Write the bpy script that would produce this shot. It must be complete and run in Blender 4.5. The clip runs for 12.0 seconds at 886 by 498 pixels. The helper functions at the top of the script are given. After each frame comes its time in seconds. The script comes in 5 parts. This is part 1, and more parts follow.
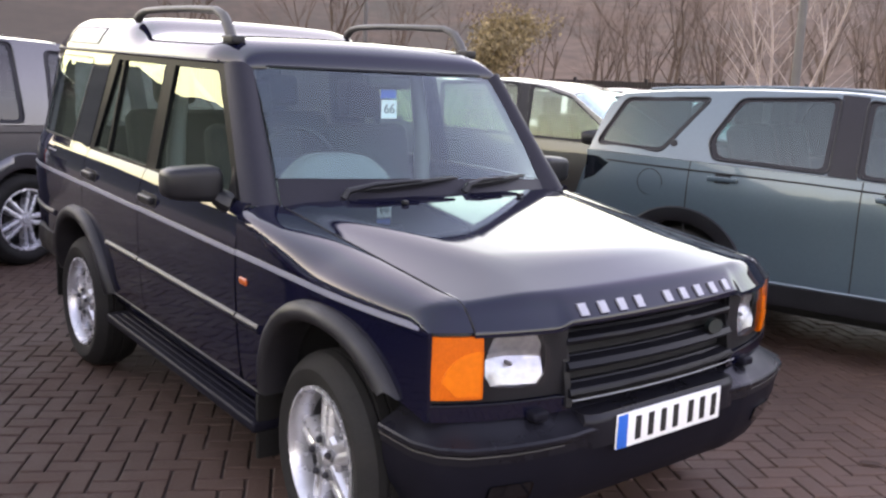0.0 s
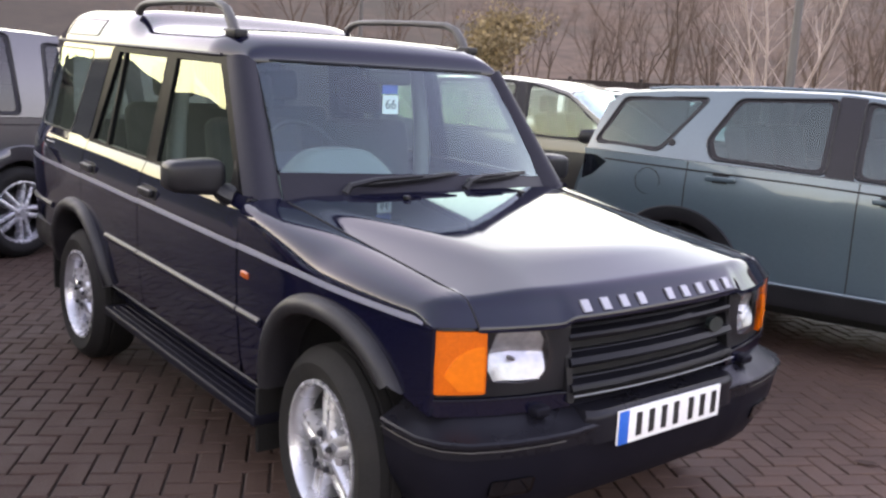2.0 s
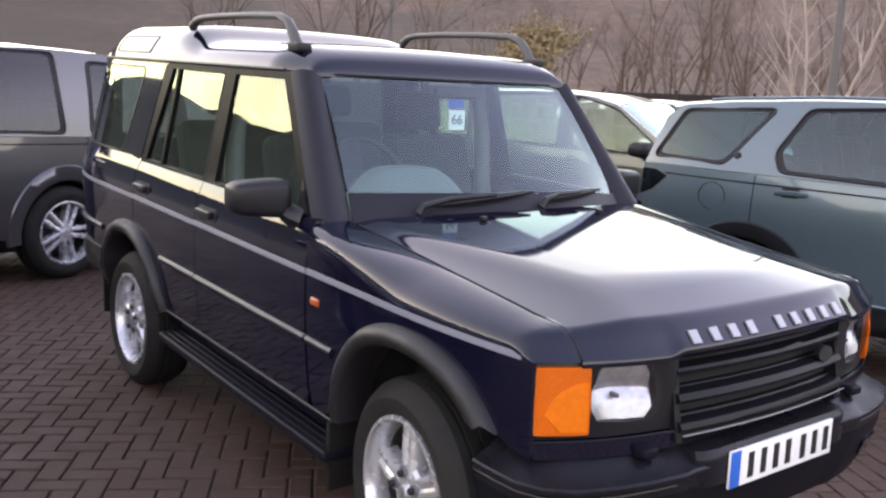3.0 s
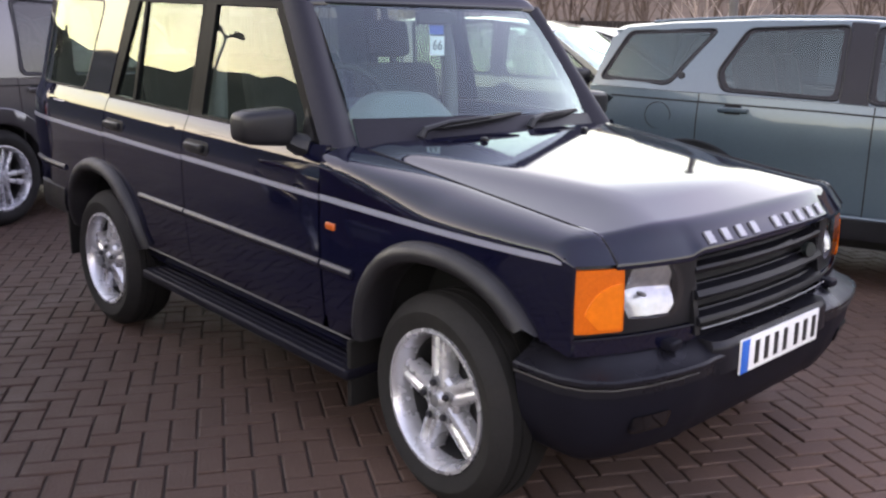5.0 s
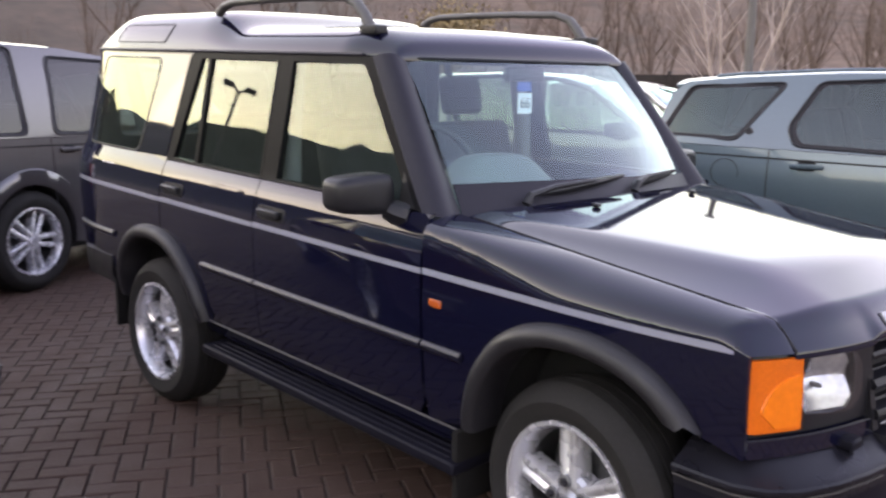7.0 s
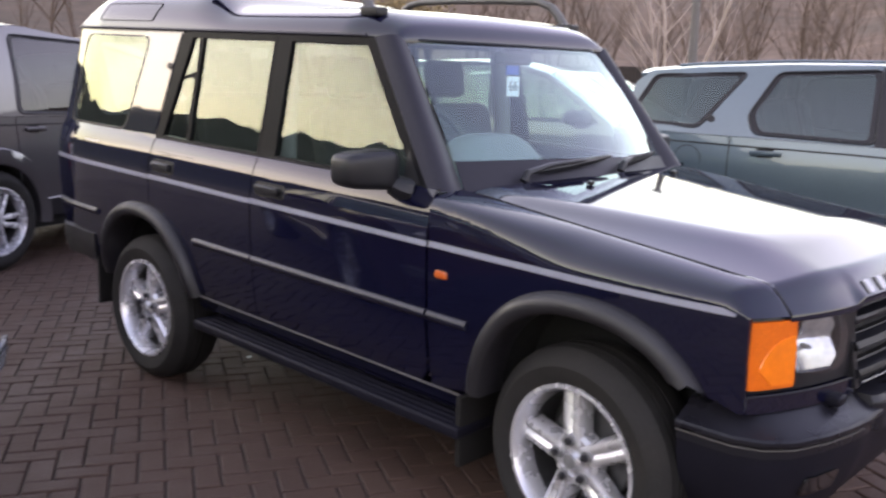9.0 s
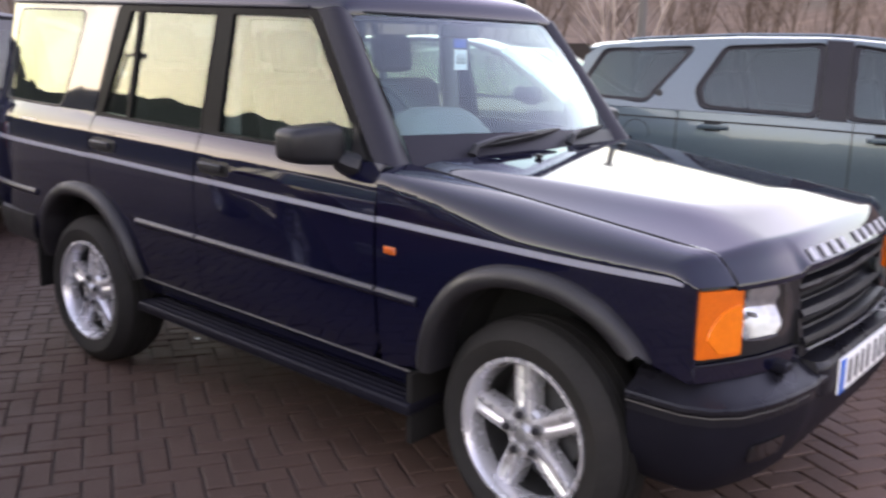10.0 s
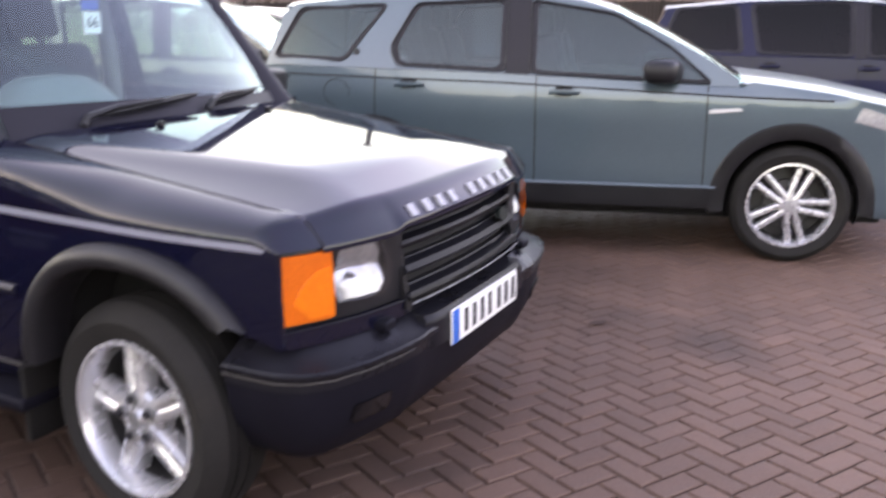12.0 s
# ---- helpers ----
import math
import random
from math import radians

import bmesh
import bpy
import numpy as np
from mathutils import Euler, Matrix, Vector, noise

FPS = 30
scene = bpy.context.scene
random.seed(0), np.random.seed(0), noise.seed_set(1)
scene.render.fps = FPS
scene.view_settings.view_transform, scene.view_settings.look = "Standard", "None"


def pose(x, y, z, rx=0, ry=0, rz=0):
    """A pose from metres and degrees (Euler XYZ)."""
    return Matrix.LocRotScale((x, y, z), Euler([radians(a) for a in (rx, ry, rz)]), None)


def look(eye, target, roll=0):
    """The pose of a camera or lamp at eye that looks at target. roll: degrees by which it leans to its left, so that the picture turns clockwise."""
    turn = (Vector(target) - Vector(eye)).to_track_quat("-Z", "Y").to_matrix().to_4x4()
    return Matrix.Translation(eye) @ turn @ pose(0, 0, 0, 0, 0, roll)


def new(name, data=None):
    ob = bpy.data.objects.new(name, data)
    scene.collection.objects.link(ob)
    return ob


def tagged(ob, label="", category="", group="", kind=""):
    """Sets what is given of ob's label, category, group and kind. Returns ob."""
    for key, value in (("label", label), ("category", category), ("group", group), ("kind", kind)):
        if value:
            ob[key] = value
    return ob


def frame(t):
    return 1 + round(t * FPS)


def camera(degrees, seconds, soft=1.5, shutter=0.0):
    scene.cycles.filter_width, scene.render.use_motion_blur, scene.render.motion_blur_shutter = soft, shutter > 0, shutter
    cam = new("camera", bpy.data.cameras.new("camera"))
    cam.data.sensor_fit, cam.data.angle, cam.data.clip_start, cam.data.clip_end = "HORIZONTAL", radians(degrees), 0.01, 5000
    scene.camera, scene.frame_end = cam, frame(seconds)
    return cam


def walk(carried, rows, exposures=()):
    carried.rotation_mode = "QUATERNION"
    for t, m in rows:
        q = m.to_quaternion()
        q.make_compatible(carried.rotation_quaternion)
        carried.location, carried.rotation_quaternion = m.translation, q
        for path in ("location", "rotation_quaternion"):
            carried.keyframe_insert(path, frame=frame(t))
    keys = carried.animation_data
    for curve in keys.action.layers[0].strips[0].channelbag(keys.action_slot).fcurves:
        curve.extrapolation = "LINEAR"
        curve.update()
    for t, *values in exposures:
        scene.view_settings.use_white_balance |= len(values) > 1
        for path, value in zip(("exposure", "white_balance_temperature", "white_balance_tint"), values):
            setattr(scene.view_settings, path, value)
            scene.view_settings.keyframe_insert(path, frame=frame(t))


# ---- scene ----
cam = camera(52.1, 12.0, soft=2.4, shutter=0.5)
PATH = [
    (0, (3.74, -2.347, 1.56), (2.198, -1.119, 1.222), 2.6),
    (0.5, (3.74, -2.347, 1.556), (2.201, -1.116, 1.213), 2.5),
    (1, (3.738, -2.338, 1.555), (2.196, -1.112, 1.209), 2.3),
    (1.5, (3.75, -2.362, 1.555), (2.221, -1.119, 1.215), 2.6),
    (2, (3.723, -2.377, 1.549), (2.192, -1.136, 1.208), 3.3),
    (2.5, (3.593, -2.366, 1.539), (2.003, -1.209, 1.175), 4.0),
    (2.7, (3.528, -2.364, 1.541), (1.932, -1.205, 1.212), 3.3),
    (4.3, (3.314, -2.755, 1.533), (1.879, -1.416, 1.148), 1.9),
    (4.5, (3.316, -2.77, 1.519), (1.886, -1.441, 1.083), 1.6),
    (5, (3.313, -2.764, 1.499), (1.897, -1.424, 1.051), 1.1),
    (5.5, (3.278, -2.773, 1.52), (1.805, -1.473, 1.147), 1.8),
    (6, (3.139, -2.767, 1.53), (1.516, -1.637, 1.233), 1.3),
    (6.3, (3.0, -2.769, 1.559), (1.364, -1.645, 1.314), 0.9),
    (6.5, (2.943, -2.739, 1.535), (1.299, -1.629, 1.287), 1.1),
    (6.8, (2.849, -2.795, 1.543), (1.299, -1.573, 1.219), 1.0),
    (7, (2.824, -2.812, 1.509), (1.389, -1.46, 1.173), 0.7),
    (8.8, (2.77, -3.017, 1.47), (1.468, -1.54, 1.119), 1.7),
    (9, (2.771, -3.058, 1.474), (1.431, -1.616, 1.118), 1.6),
    (9.5, (2.744, -3.042, 1.463), (1.366, -1.643, 1.086), 1.0),
    (10, (2.763, -3.023, 1.455), (1.506, -1.519, 1.056), 1.3),
    (10.5, (2.792, -2.987, 1.451), (1.684, -1.377, 1.028), 2.2),
    (10.8, (2.833, -2.951, 1.448), (1.839, -1.28, 0.98), 4.3),
    (11, (2.866, -2.918, 1.439), (1.935, -1.205, 0.992), 3.8),
    (11.3, (2.946, -2.851, 1.459), (2.084, -1.124, 0.937), 1.9),
    (11.5, (3.044, -2.782, 1.436), (2.142, -1.071, 0.926), 1.1),
    (11.8, (3.134, -2.725, 1.472), (2.247, -1.011, 0.948), 1.2),
    (12, (3.172, -2.652, 1.46), (2.308, -0.912, 0.984), -0.0),
]
walk(cam, [(t, look(eye, target, roll)) for t, eye, target, roll in PATH], exposures=((0.0, 0.33, 6400, 24), (2.5, 0.29, 6400, 24), (4.5, 0.18, 6390, 24), (6.5, 0.20, 6400, 26), (7.0, 0.27, 6380, 25), (9.5, 0.28, 6350, 26), (11.0, 0.36, 6390, 27), (12.0, 0.49, 6400, 27)))

# ---------------------------------------------------------------- world and sun
def build_world():
    w = bpy.data.worlds.new("evening_sky")
    scene.world = w
    w.use_nodes = True
    nt = w.node_tree
    nt.nodes.clear()
    out = nt.nodes.new("ShaderNodeOutputWorld")
    bg = nt.nodes.new("ShaderNodeBackground")
    sky = nt.nodes.new("ShaderNodeTexSky")
    sky.sky_type, sky.sun_disc = "NISHITA", False
    sky.sun_elevation, sky.sun_rotation = radians(7), radians(SUN_AZ)
    sky.air_density, sky.dust_density = 1.0, 4.0
    # evening sky after sunset: bright cream low down, blue-grey overhead
    co = nt.nodes.new("ShaderNodeTexCoord")
    sep = nt.nodes.new("ShaderNodeSeparateXYZ")
    ramp = nt.nodes.new("ShaderNodeValToRGB")
    stops = ((0.0, (0.93, 0.82, 0.48)), (0.14, (0.93, 0.88, 0.58)), (0.22, (0.88, 0.89, 0.72)), (0.31, (0.85, 0.87, 0.80)), (0.37, (0.74, 0.73, 0.73)), (0.43, (0.55, 0.545, 0.58)), (0.52, (0.43, 0.43, 0.485)), (0.70, (0.31, 0.32, 0.38)), (1.0, (0.18, 0.20, 0.25)))
    els = ramp.color_ramp.elements
    els[0].position, els[0].color = stops[0][0], (*stops[0][1], 1)
    els[1].position, els[1].color = stops[-1][0], (*stops[-1][1], 1)
    for at_z, c in stops[1:-1]:
        els.new(at_z).color = (*c, 1)
    nz = nt.nodes.new("ShaderNodeTexNoise")
    nz.inputs["Scale"].default_value, nz.inputs["Detail"].default_value = 2.2, 4
    mul = nt.nodes.new("ShaderNodeMix")
    mul.data_type, mul.blend_type = "RGBA", "MULTIPLY"
    mul.inputs["Factor"].default_value = 0.25
    mix = nt.nodes.new("ShaderNodeMix")
    mix.data_type = "RGBA"
    mix.inputs["Factor"].default_value = 0.8
    gain = nt.nodes.new("ShaderNodeVectorMath")
    gain.operation = "MULTIPLY"
    nt.links.new(co.outputs["Generated"], sep.inputs[0])
    nt.links.new(co.outputs["Generated"], nz.inputs["Vector"])
    nt.links.new(sep.outputs["Z"], ramp.inputs["Fac"])
    nt.links.new(ramp.outputs["Color"], mul.inputs["A"])
    nt.links.new(nz.outputs["Color"], mul.inputs["B"])
    # the glow where the sun has gone down
    unit = nt.nodes.new("ShaderNodeVectorMath")
    unit.operation = "NORMALIZE"
    dot = nt.nodes.new("ShaderNodeVectorMath")
    dot.operation = "DOT_PRODUCT"
    dot.inputs[1].default_value = SUNSET
    lobe = nt.nodes.new("ShaderNodeMapRange")
    lobe.interpolation_type = "SMOOTHSTEP"
    lobe.inputs["From Min"].default_value, lobe.inputs["From Max"].default_value = -0.75, 1.1
    tint = nt.nodes.new("ShaderNodeMix")
    tint.data_type = "RGBA"
    tint.inputs["A"].default_value = (*[c * CLOUD for c in DUSK], 1)
    tint.inputs["B"].default_value = (*[c * CLOUD for c in GLOW], 1)
    nt.links.new(co.outputs["Generated"], unit.inputs[0])
    nt.links.new(unit.outputs["Vector"], dot.inputs[0])
    nt.links.new(dot.outputs["Value"], lobe.inputs["Value"])
    nt.links.new(lobe.outputs[0], tint.inputs["Factor"])
    nt.links.new(tint.outputs["Result"], gain.inputs[1])
    nt.links.new(mul.outputs["Result"], gain.inputs[0])
    nt.links.new(sky.outputs["Color"], mix.inputs["A"])
    nt.links.new(gain.outputs["Vector"], mix.inputs["B"])
    nt.links.new(mix.outputs["Result"], bg.inputs["Color"])
    bg.inputs["Strength"].default_value = SKY
    nt.links.new(bg.outputs[0], out.inputs[0])


SUN_AZ, SKY, CLOUD = 235.0, 0.15, 45.0
SUNSET, GLOW, DUSK = (-0.81, -0.57, 0.14), (1.20, 1.25, 1.12), (0.72, 0.765, 0.88)
build_world()
sun = new("sun", bpy.data.lights.new("sun", "SUN"))
sun.data.energy, sun.data.angle, sun.data.color = 0.12, radians(20), (1.0, 0.88, 0.72)
sun.matrix_world = look((-8.1, -5.7, 1.4), (0, 0, 0))


# ---------------------------------------------------------------- materials
def mat(name, base, rough=0.5, metal=0.0, vary=0.15, scale=8.0, bump=0.0, bscale=60.0, coat=0.0, ior=1.5, alpha=1.0, trans=0.0, emit=None, sheen=0.0, random_tone=0.0, rvary=0.0, stain=None, coat_ior=1.55):
    """A Principled material with variation at two scales, bump and wear."""
    m = bpy.data.materials.new(name)
    m.use_nodes = True
    nt = m.node_tree
    b = nt.nodes["Principled BSDF"]
    co = nt.nodes.new("ShaderNodeTexCoord")
    big, fine = nt.nodes.new("ShaderNodeTexNoise"), nt.nodes.new("ShaderNodeTexNoise")
    big.inputs["Scale"].default_value, big.inputs["Detail"].default_value = scale, 5
    fine.inputs["Scale"].default_value, fine.inputs["Detail"].default_value = bscale, 3
    for n in (big, fine):
        nt.links.new(co.outputs["Object"], n.inputs["Vector"])
    add = nt.nodes.new("ShaderNodeMath")
    add.operation = "ADD"
    nt.links.new(big.outputs["Fac"], add.inputs[0])
    nt.links.new(fine.outputs["Fac"], add.inputs[1])
    ramp = nt.nodes.new("ShaderNodeMapRange")
    ramp.inputs["From Min"].default_value, ramp.inputs["From Max"].default_value = 0.6, 1.4
    ramp.inputs["To Min"].default_value, ramp.inputs["To Max"].default_value = 1 - vary, 1 + vary
    nt.links.new(add.outputs[0], ramp.inputs["Value"])
    tone = ramp.outputs[0]
    if random_tone:
        info = nt.nodes.new("ShaderNodeObjectInfo")
        geo = nt.nodes.new("ShaderNodeNewGeometry")
        both = nt.nodes.new("ShaderNodeMath")
        both.operation = "ADD"
        nt.links.new(info.outputs["Random"], both.inputs[0])
        nt.links.new(geo.outputs["Random Per Island"], both.inputs[1])
        fr = nt.nodes.new("ShaderNodeMath")
        fr.operation = "FRACT"
        nt.links.new(both.outputs[0], fr.inputs[0])
        r2 = nt.nodes.new("ShaderNodeMapRange")
        r2.inputs["To Min"].default_value, r2.inputs["To Max"].default_value = 1 - random_tone, 1 + random_tone
        nt.links.new(fr.outputs[0], r2.inputs["Value"])
        mm = nt.nodes.new("ShaderNodeMath")
        mm.operation = "MULTIPLY"
        nt.links.new(tone, mm.inputs[0])
        nt.links.new(r2.outputs[0], mm.inputs[1])
        tone = mm.outputs[0]
    sc = nt.nodes.new("ShaderNodeVectorMath")
    sc.operation = "SCALE"
    sc.inputs[0].default_value = base
    nt.links.new(tone, sc.inputs[3])
    colour = sc.outputs[0]
    if stain:
        sn = nt.nodes.new("ShaderNodeTexNoise")
        sn.inputs["Scale"].default_value, sn.inputs["Detail"].default_value = stain[1], 6
        nt.links.new(co.outputs["Object"], sn.inputs["Vector"])
        sr = nt.nodes.new("ShaderNodeMapRange")
        sr.inputs["From Min"].default_value, sr.inputs["From Max"].default_value = 0.52, 0.68
        sr.inputs["To Max"].default_value = stain[2]
        nt.links.new(sn.outputs["Fac"], sr.inputs["Value"])
        mx = nt.nodes.new("ShaderNodeMix")
        mx.data_type = "RGBA"
        mx.inputs["B"].default_value = (*stain[0], 1)
        nt.links.new(sr.outputs[0], mx.inputs["Factor"])
        nt.links.new(colour, mx.inputs["A"])
        colour = mx.outputs["Result"]
    nt.links.new(colour, b.inputs["Base Color"])
    b.inputs["Metallic"].default_value, b.inputs["IOR"].default_value = metal, ior
    b.inputs["Coat Weight"].default_value, b.inputs["Coat Roughness"].default_value = coat, 0.045
    b.inputs["Coat IOR"].default_value = coat_ior
    b.inputs["Transmission Weight"].default_value = trans
    if rvary:
        rr = nt.nodes.new("ShaderNodeMapRange")
        rr.inputs["From Min"].default_value, rr.inputs["From Max"].default_value = 0.3, 0.7
        rr.inputs["To Min"].default_value, rr.inputs["To Max"].default_value = max(rough - rvary, 0.01), rough + rvary
        nt.links.new(big.outputs["Fac"], rr.inputs["Value"])
        nt.links.new(rr.outputs[0], b.inputs["Roughness"])
    else:
        b.inputs["Roughness"].default_value = rough
    if bump:
        bp = nt.nodes.new("ShaderNodeBump")
        bp.inputs["Strength"].default_value, bp.inputs["Distance"].default_value = bump, 0.004
        nt.links.new(fine.outputs["Fac"], bp.inputs["Height"])
        nt.links.new(bp.outputs[0], b.inputs["Normal"])
    if emit:
        b.inputs["Emission Color"].default_value, b.inputs["Emission Strength"].default_value = (*emit[0], 1), emit[1]
    return m


def glass(name, tint, clear=0.75, ior=1.52, rough=0.0, sheen=(1, 1, 1)):
    """Thin pane: a glossy Fresnel coat over a tinted clear body."""
    m = bpy.data.materials.new(name)
    m.use_nodes = True
    nt = m.node_tree
    nt.nodes.clear()
    out = nt.nodes.new("ShaderNodeOutputMaterial")
    tr, gl, mx, fr, pw, mr = (nt.nodes.new("ShaderNode" + k) for k in ("BsdfTransparent", "BsdfGlossy", "MixShader", "LayerWeight", "Math", "MapRange"))
    tr.inputs["Color"].default_value = (*[c * clear for c in tint], 1)
    gl.inputs["Roughness"].default_value = rough
    gl.inputs["Color"].default_value = (*sheen, 1)
    fr.inputs["Blend"].default_value = 0.5
    pw.operation, pw.inputs[1].default_value = "POWER", 4.0
    f0 = ((ior - 1) / (ior + 1)) ** 2
    mr.inputs["To Min"].default_value, mr.inputs["To Max"].default_value = f0, 1.0
    nt.links.new(fr.outputs["Facing"], pw.inputs[0])
    nt.links.new(pw.outputs[0], mr.inputs["Value"])
    nt.links.new(mr.outputs[0], mx.inputs[0])
    nt.links.new(tr.outputs[0], mx.inputs[1])
    nt.links.new(gl.outputs[0], mx.inputs[2])
    nt.links.new(mx.outputs[0], out.inputs[0])
    return m


NAVY = mat("navy_paint", (0.0038, 0.0040, 0.0128), 0.30, 0.0, 0.10, 3, coat=1.0, rvary=0.05, ior=1.001, coat_ior=1.48)
PILLAR = mat("satin_black_pillar", (0.013, 0.012, 0.017), 0.45, 0, 0.12, 6, bump=0.04, ior=1.3)
FRAME = mat("black_window_frame", (0.0055, 0.0055, 0.0065), 0.40, 0, 0.12, 6, bump=0.04, ior=1.12)
LAMPWHITE = mat("bright_lamp_lens", (0.62, 0.62, 0.64), 0.16, 0.2, 0.12, 40, coat=0.6, bump=0.15, bscale=90)
HUBGREY = mat("dull_hub_metal", (0.22, 0.22, 0.23), 0.4, 0.6, 0.15, 20)
BLACK = mat("black_plastic", (0.009, 0.009, 0.011), 0.38, 0, 0.2, 10, bump=0.12, bscale=220, rvary=0.1, ior=1.36)
GREYPLASTIC = mat("worn_grey_plastic", (0.011, 0.0105, 0.013), 0.46, 0, 0.35, 9, bump=0.2, bscale=200, rvary=0.14, ior=1.42, stain=((0.030, 0.029, 0.031), 7, 0.45))
RAIL = mat("weathered_rail_plastic", (0.055, 0.052, 0.050), 0.5, 0, 0.2, 9, bump=0.1, bscale=200)
RUBBER = mat("tyre_rubber", (0.0125, 0.0117, 0.0115), 0.8, 0, 0.25, 12, bump=0.2, bscale=90, ior=1.3, stain=((0.020, 0.017, 0.015), 5, 0.3))
DARK = mat("dark_inner", (0.006, 0.006, 0.007), 0.9, 0, 0.2)
ALLOY = mat("silver_alloy", (0.50, 0.50, 0.53), 0.27, 0.62, 0.08, 14, bump=0.02, rvary=0.06, stain=((0.25, 0.23, 0.21), 12, 0.3))
# darker alloy: the shade inside the wheel is put into its colour
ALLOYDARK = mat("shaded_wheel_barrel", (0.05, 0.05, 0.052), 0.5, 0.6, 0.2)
CHROME = mat("bright_chrome", (0.75, 0.75, 0.76), 0.12, 1.0, 0.05)
SILVER = mat("silver_letters", (0.34, 0.34, 0.37), 0.4, 0.3, 0.05)
STRIPE = mat("grey_side_stripe", (0.24, 0.245, 0.30), 0.3, 0.3, 0.06, 5, coat=0.6)
MOULD = mat("navy_side_moulding", (0.007, 0.007, 0.016), 0.36, 0, 0.1, 6, ior=1.45)
BUMPER = mat("black_bumper_plastic", (0.0085, 0.0083, 0.0115), 0.32, 0, 0.2, 8, bump=0.05, bscale=220, rvary=0.10, ior=1.29)
SKIRT = mat("dark_skirt_plastic", (0.0075, 0.0073, 0.0115), 0.45, 0, 0.2, 8, bump=0.05, bscale=220, ior=1.17)
GRILLE = mat("grille_plastic", (0.0065, 0.0065, 0.0085), 0.34, 0, 0.15, 8, ior=1.24)
# tyre rubber darkened with the wheel arch's shade on the tread; dark mudflaps share it
TREAD = mat("dark_shaded_rubber", (0.0075, 0.0070, 0.0068), 0.9, 0, 0.25, 12, bump=0.2, bscale=90, ior=1.3)
REPEATER = mat("dull_amber_lens", (0.34, 0.07, 0.012), 0.25, 0, 0.06, 6, coat=0.4)
AMBER = mat("amber_lens", (0.54, 0.105, 0.001), 0.18, 0, 0.16, 14, coat=0.12, bump=0.25, bscale=120)
# brighter copy of the amber: light caught low in the lamp, put into colour
AMBERLIT = mat("amber_lens_lit", (0.66, 0.150, 0.001), 0.2, 0, 0.12, 14, coat=0.12)
REDLENS = mat("red_lens", (0.45, 0.02, 0.015), 0.15, 0, 0.05, 6, coat=0.8)
LENS = glass("clear_lamp_lens", (1, 1, 1), 0.94, 1.5)
REFLECT = mat("lamp_reflector", (0.42, 0.43, 0.46), 0.27, 0.70, 0.16, 30, bump=0.2, bscale=60)
WHITEPLATE = mat("white_plate", (0.78, 0.78, 0.76), 0.35, 0, 0.04)
BLUEPLATE = mat("blue_band", (0.02, 0.12, 0.50), 0.35, 0, 0.05)
INK = mat("black_ink", (0.012, 0.012, 0.012), 0.5)
PAPER = mat("white_paper", (0.75, 0.78, 0.80), 0.6, 0, 0.04)
BLUEPAPER = mat("blue_paper", (0.03, 0.09, 0.45), 0.6, 0, 0.05)
SCREEN = glass("windscreen_glass", (0.80, 0.97, 0.95), 0.94, 1.9, 0.0, (0.88, 1.0, 0.99))
PILLARGLASS = mat("dark_pillar_glass", (0.010, 0.010, 0.014), 0.03, 0, 0.05, 4, ior=1.80)
SIDEGLASS = glass("side_glass", (0.74, 0.84, 0.80), 0.95, 1.62, 0.0, (0.86, 0.95, 0.80))
CARGLASS = glass("lightly_tinted_glass", (0.50, 0.68, 0.72), 0.46, 1.60, 0.0, (0.84, 1.0, 1.0))
TINTED = glass("dark_tinted_glass", (0.26, 0.29, 0.34), 0.50, 1.56)
DEEPGLASS = glass("deep_tinted_glass", (0.12, 0.12, 0.16), 0.35, 1.28)
CLOTH = mat("grey_seat_cloth", (0.018, 0.019, 0.022), 0.85, 0, 0.25, 12, bump=0.15, bscale=60)
TRIM = mat("grey_interior_trim", (0.14, 0.15, 0.155), 0.6, 0, 0.15, 6, bump=0.05, bscale=60)
DASH = mat("pale_grey_dashboard", (0.095, 0.110, 0.110), 0.6, 0, 0.15, 6, bump=0.05, bscale=60)
HEADLINER = mat("pale_headliner", (0.55, 0.55, 0.53), 0.9, 0, 0.08)
GREEN = mat("grey_green_metallic_paint", (0.058, 0.085, 0.106), 0.33, 0.34, 0.06, 3, coat=0.6)
GUNMETAL = mat("gunmetal_paint", (0.052, 0.050, 0.055), 0.3, 0.45, 0.08, 3, coat=1.0)
MAROON = mat("maroon_metallic_paint", (0.050, 0.0065, 0.009), 0.3, 0.5, 0.08, 3, coat=1.0)
WHITE = mat("white_car_paint", (0.74, 0.71, 0.66), 0.3, 0, 0.04, 3, coat=1.0)
BLUECAR = mat("dark_blue_car_paint", (0.010, 0.011, 0.034), 0.35, 0.0, 0.08, 3, coat=0.35, ior=1.2, coat_ior=1.35)
BLACKCAR = mat("black_car_paint", (0.010, 0.010, 0.011), 0.3, 0.2, 0.08, 3, coat=1.0)
BRICK = mat("brown_clay_paver", (0.128, 0.079, 0.060), 0.70, 0, 0.30, 2.6, bump=0.8, bscale=95, random_tone=0.11, rvary=0.12, ior=1.38, stain=((0.040, 0.032, 0.029), 0.9, 0.55))
JOINT = mat("joint_sand", (0.050, 0.037, 0.031), 0.95, 0, 0.3, 20, bump=0.6, bscale=300)
GROUND = mat("distant_paving", (0.092, 0.060, 0.048), 0.8, 0, 0.3, 0.8, bump=0.5, bscale=12)
BARK = mat("pale_birch_bark", (0.34, 0.275, 0.235), 0.8, 0, 0.35, 6, bump=0.4)
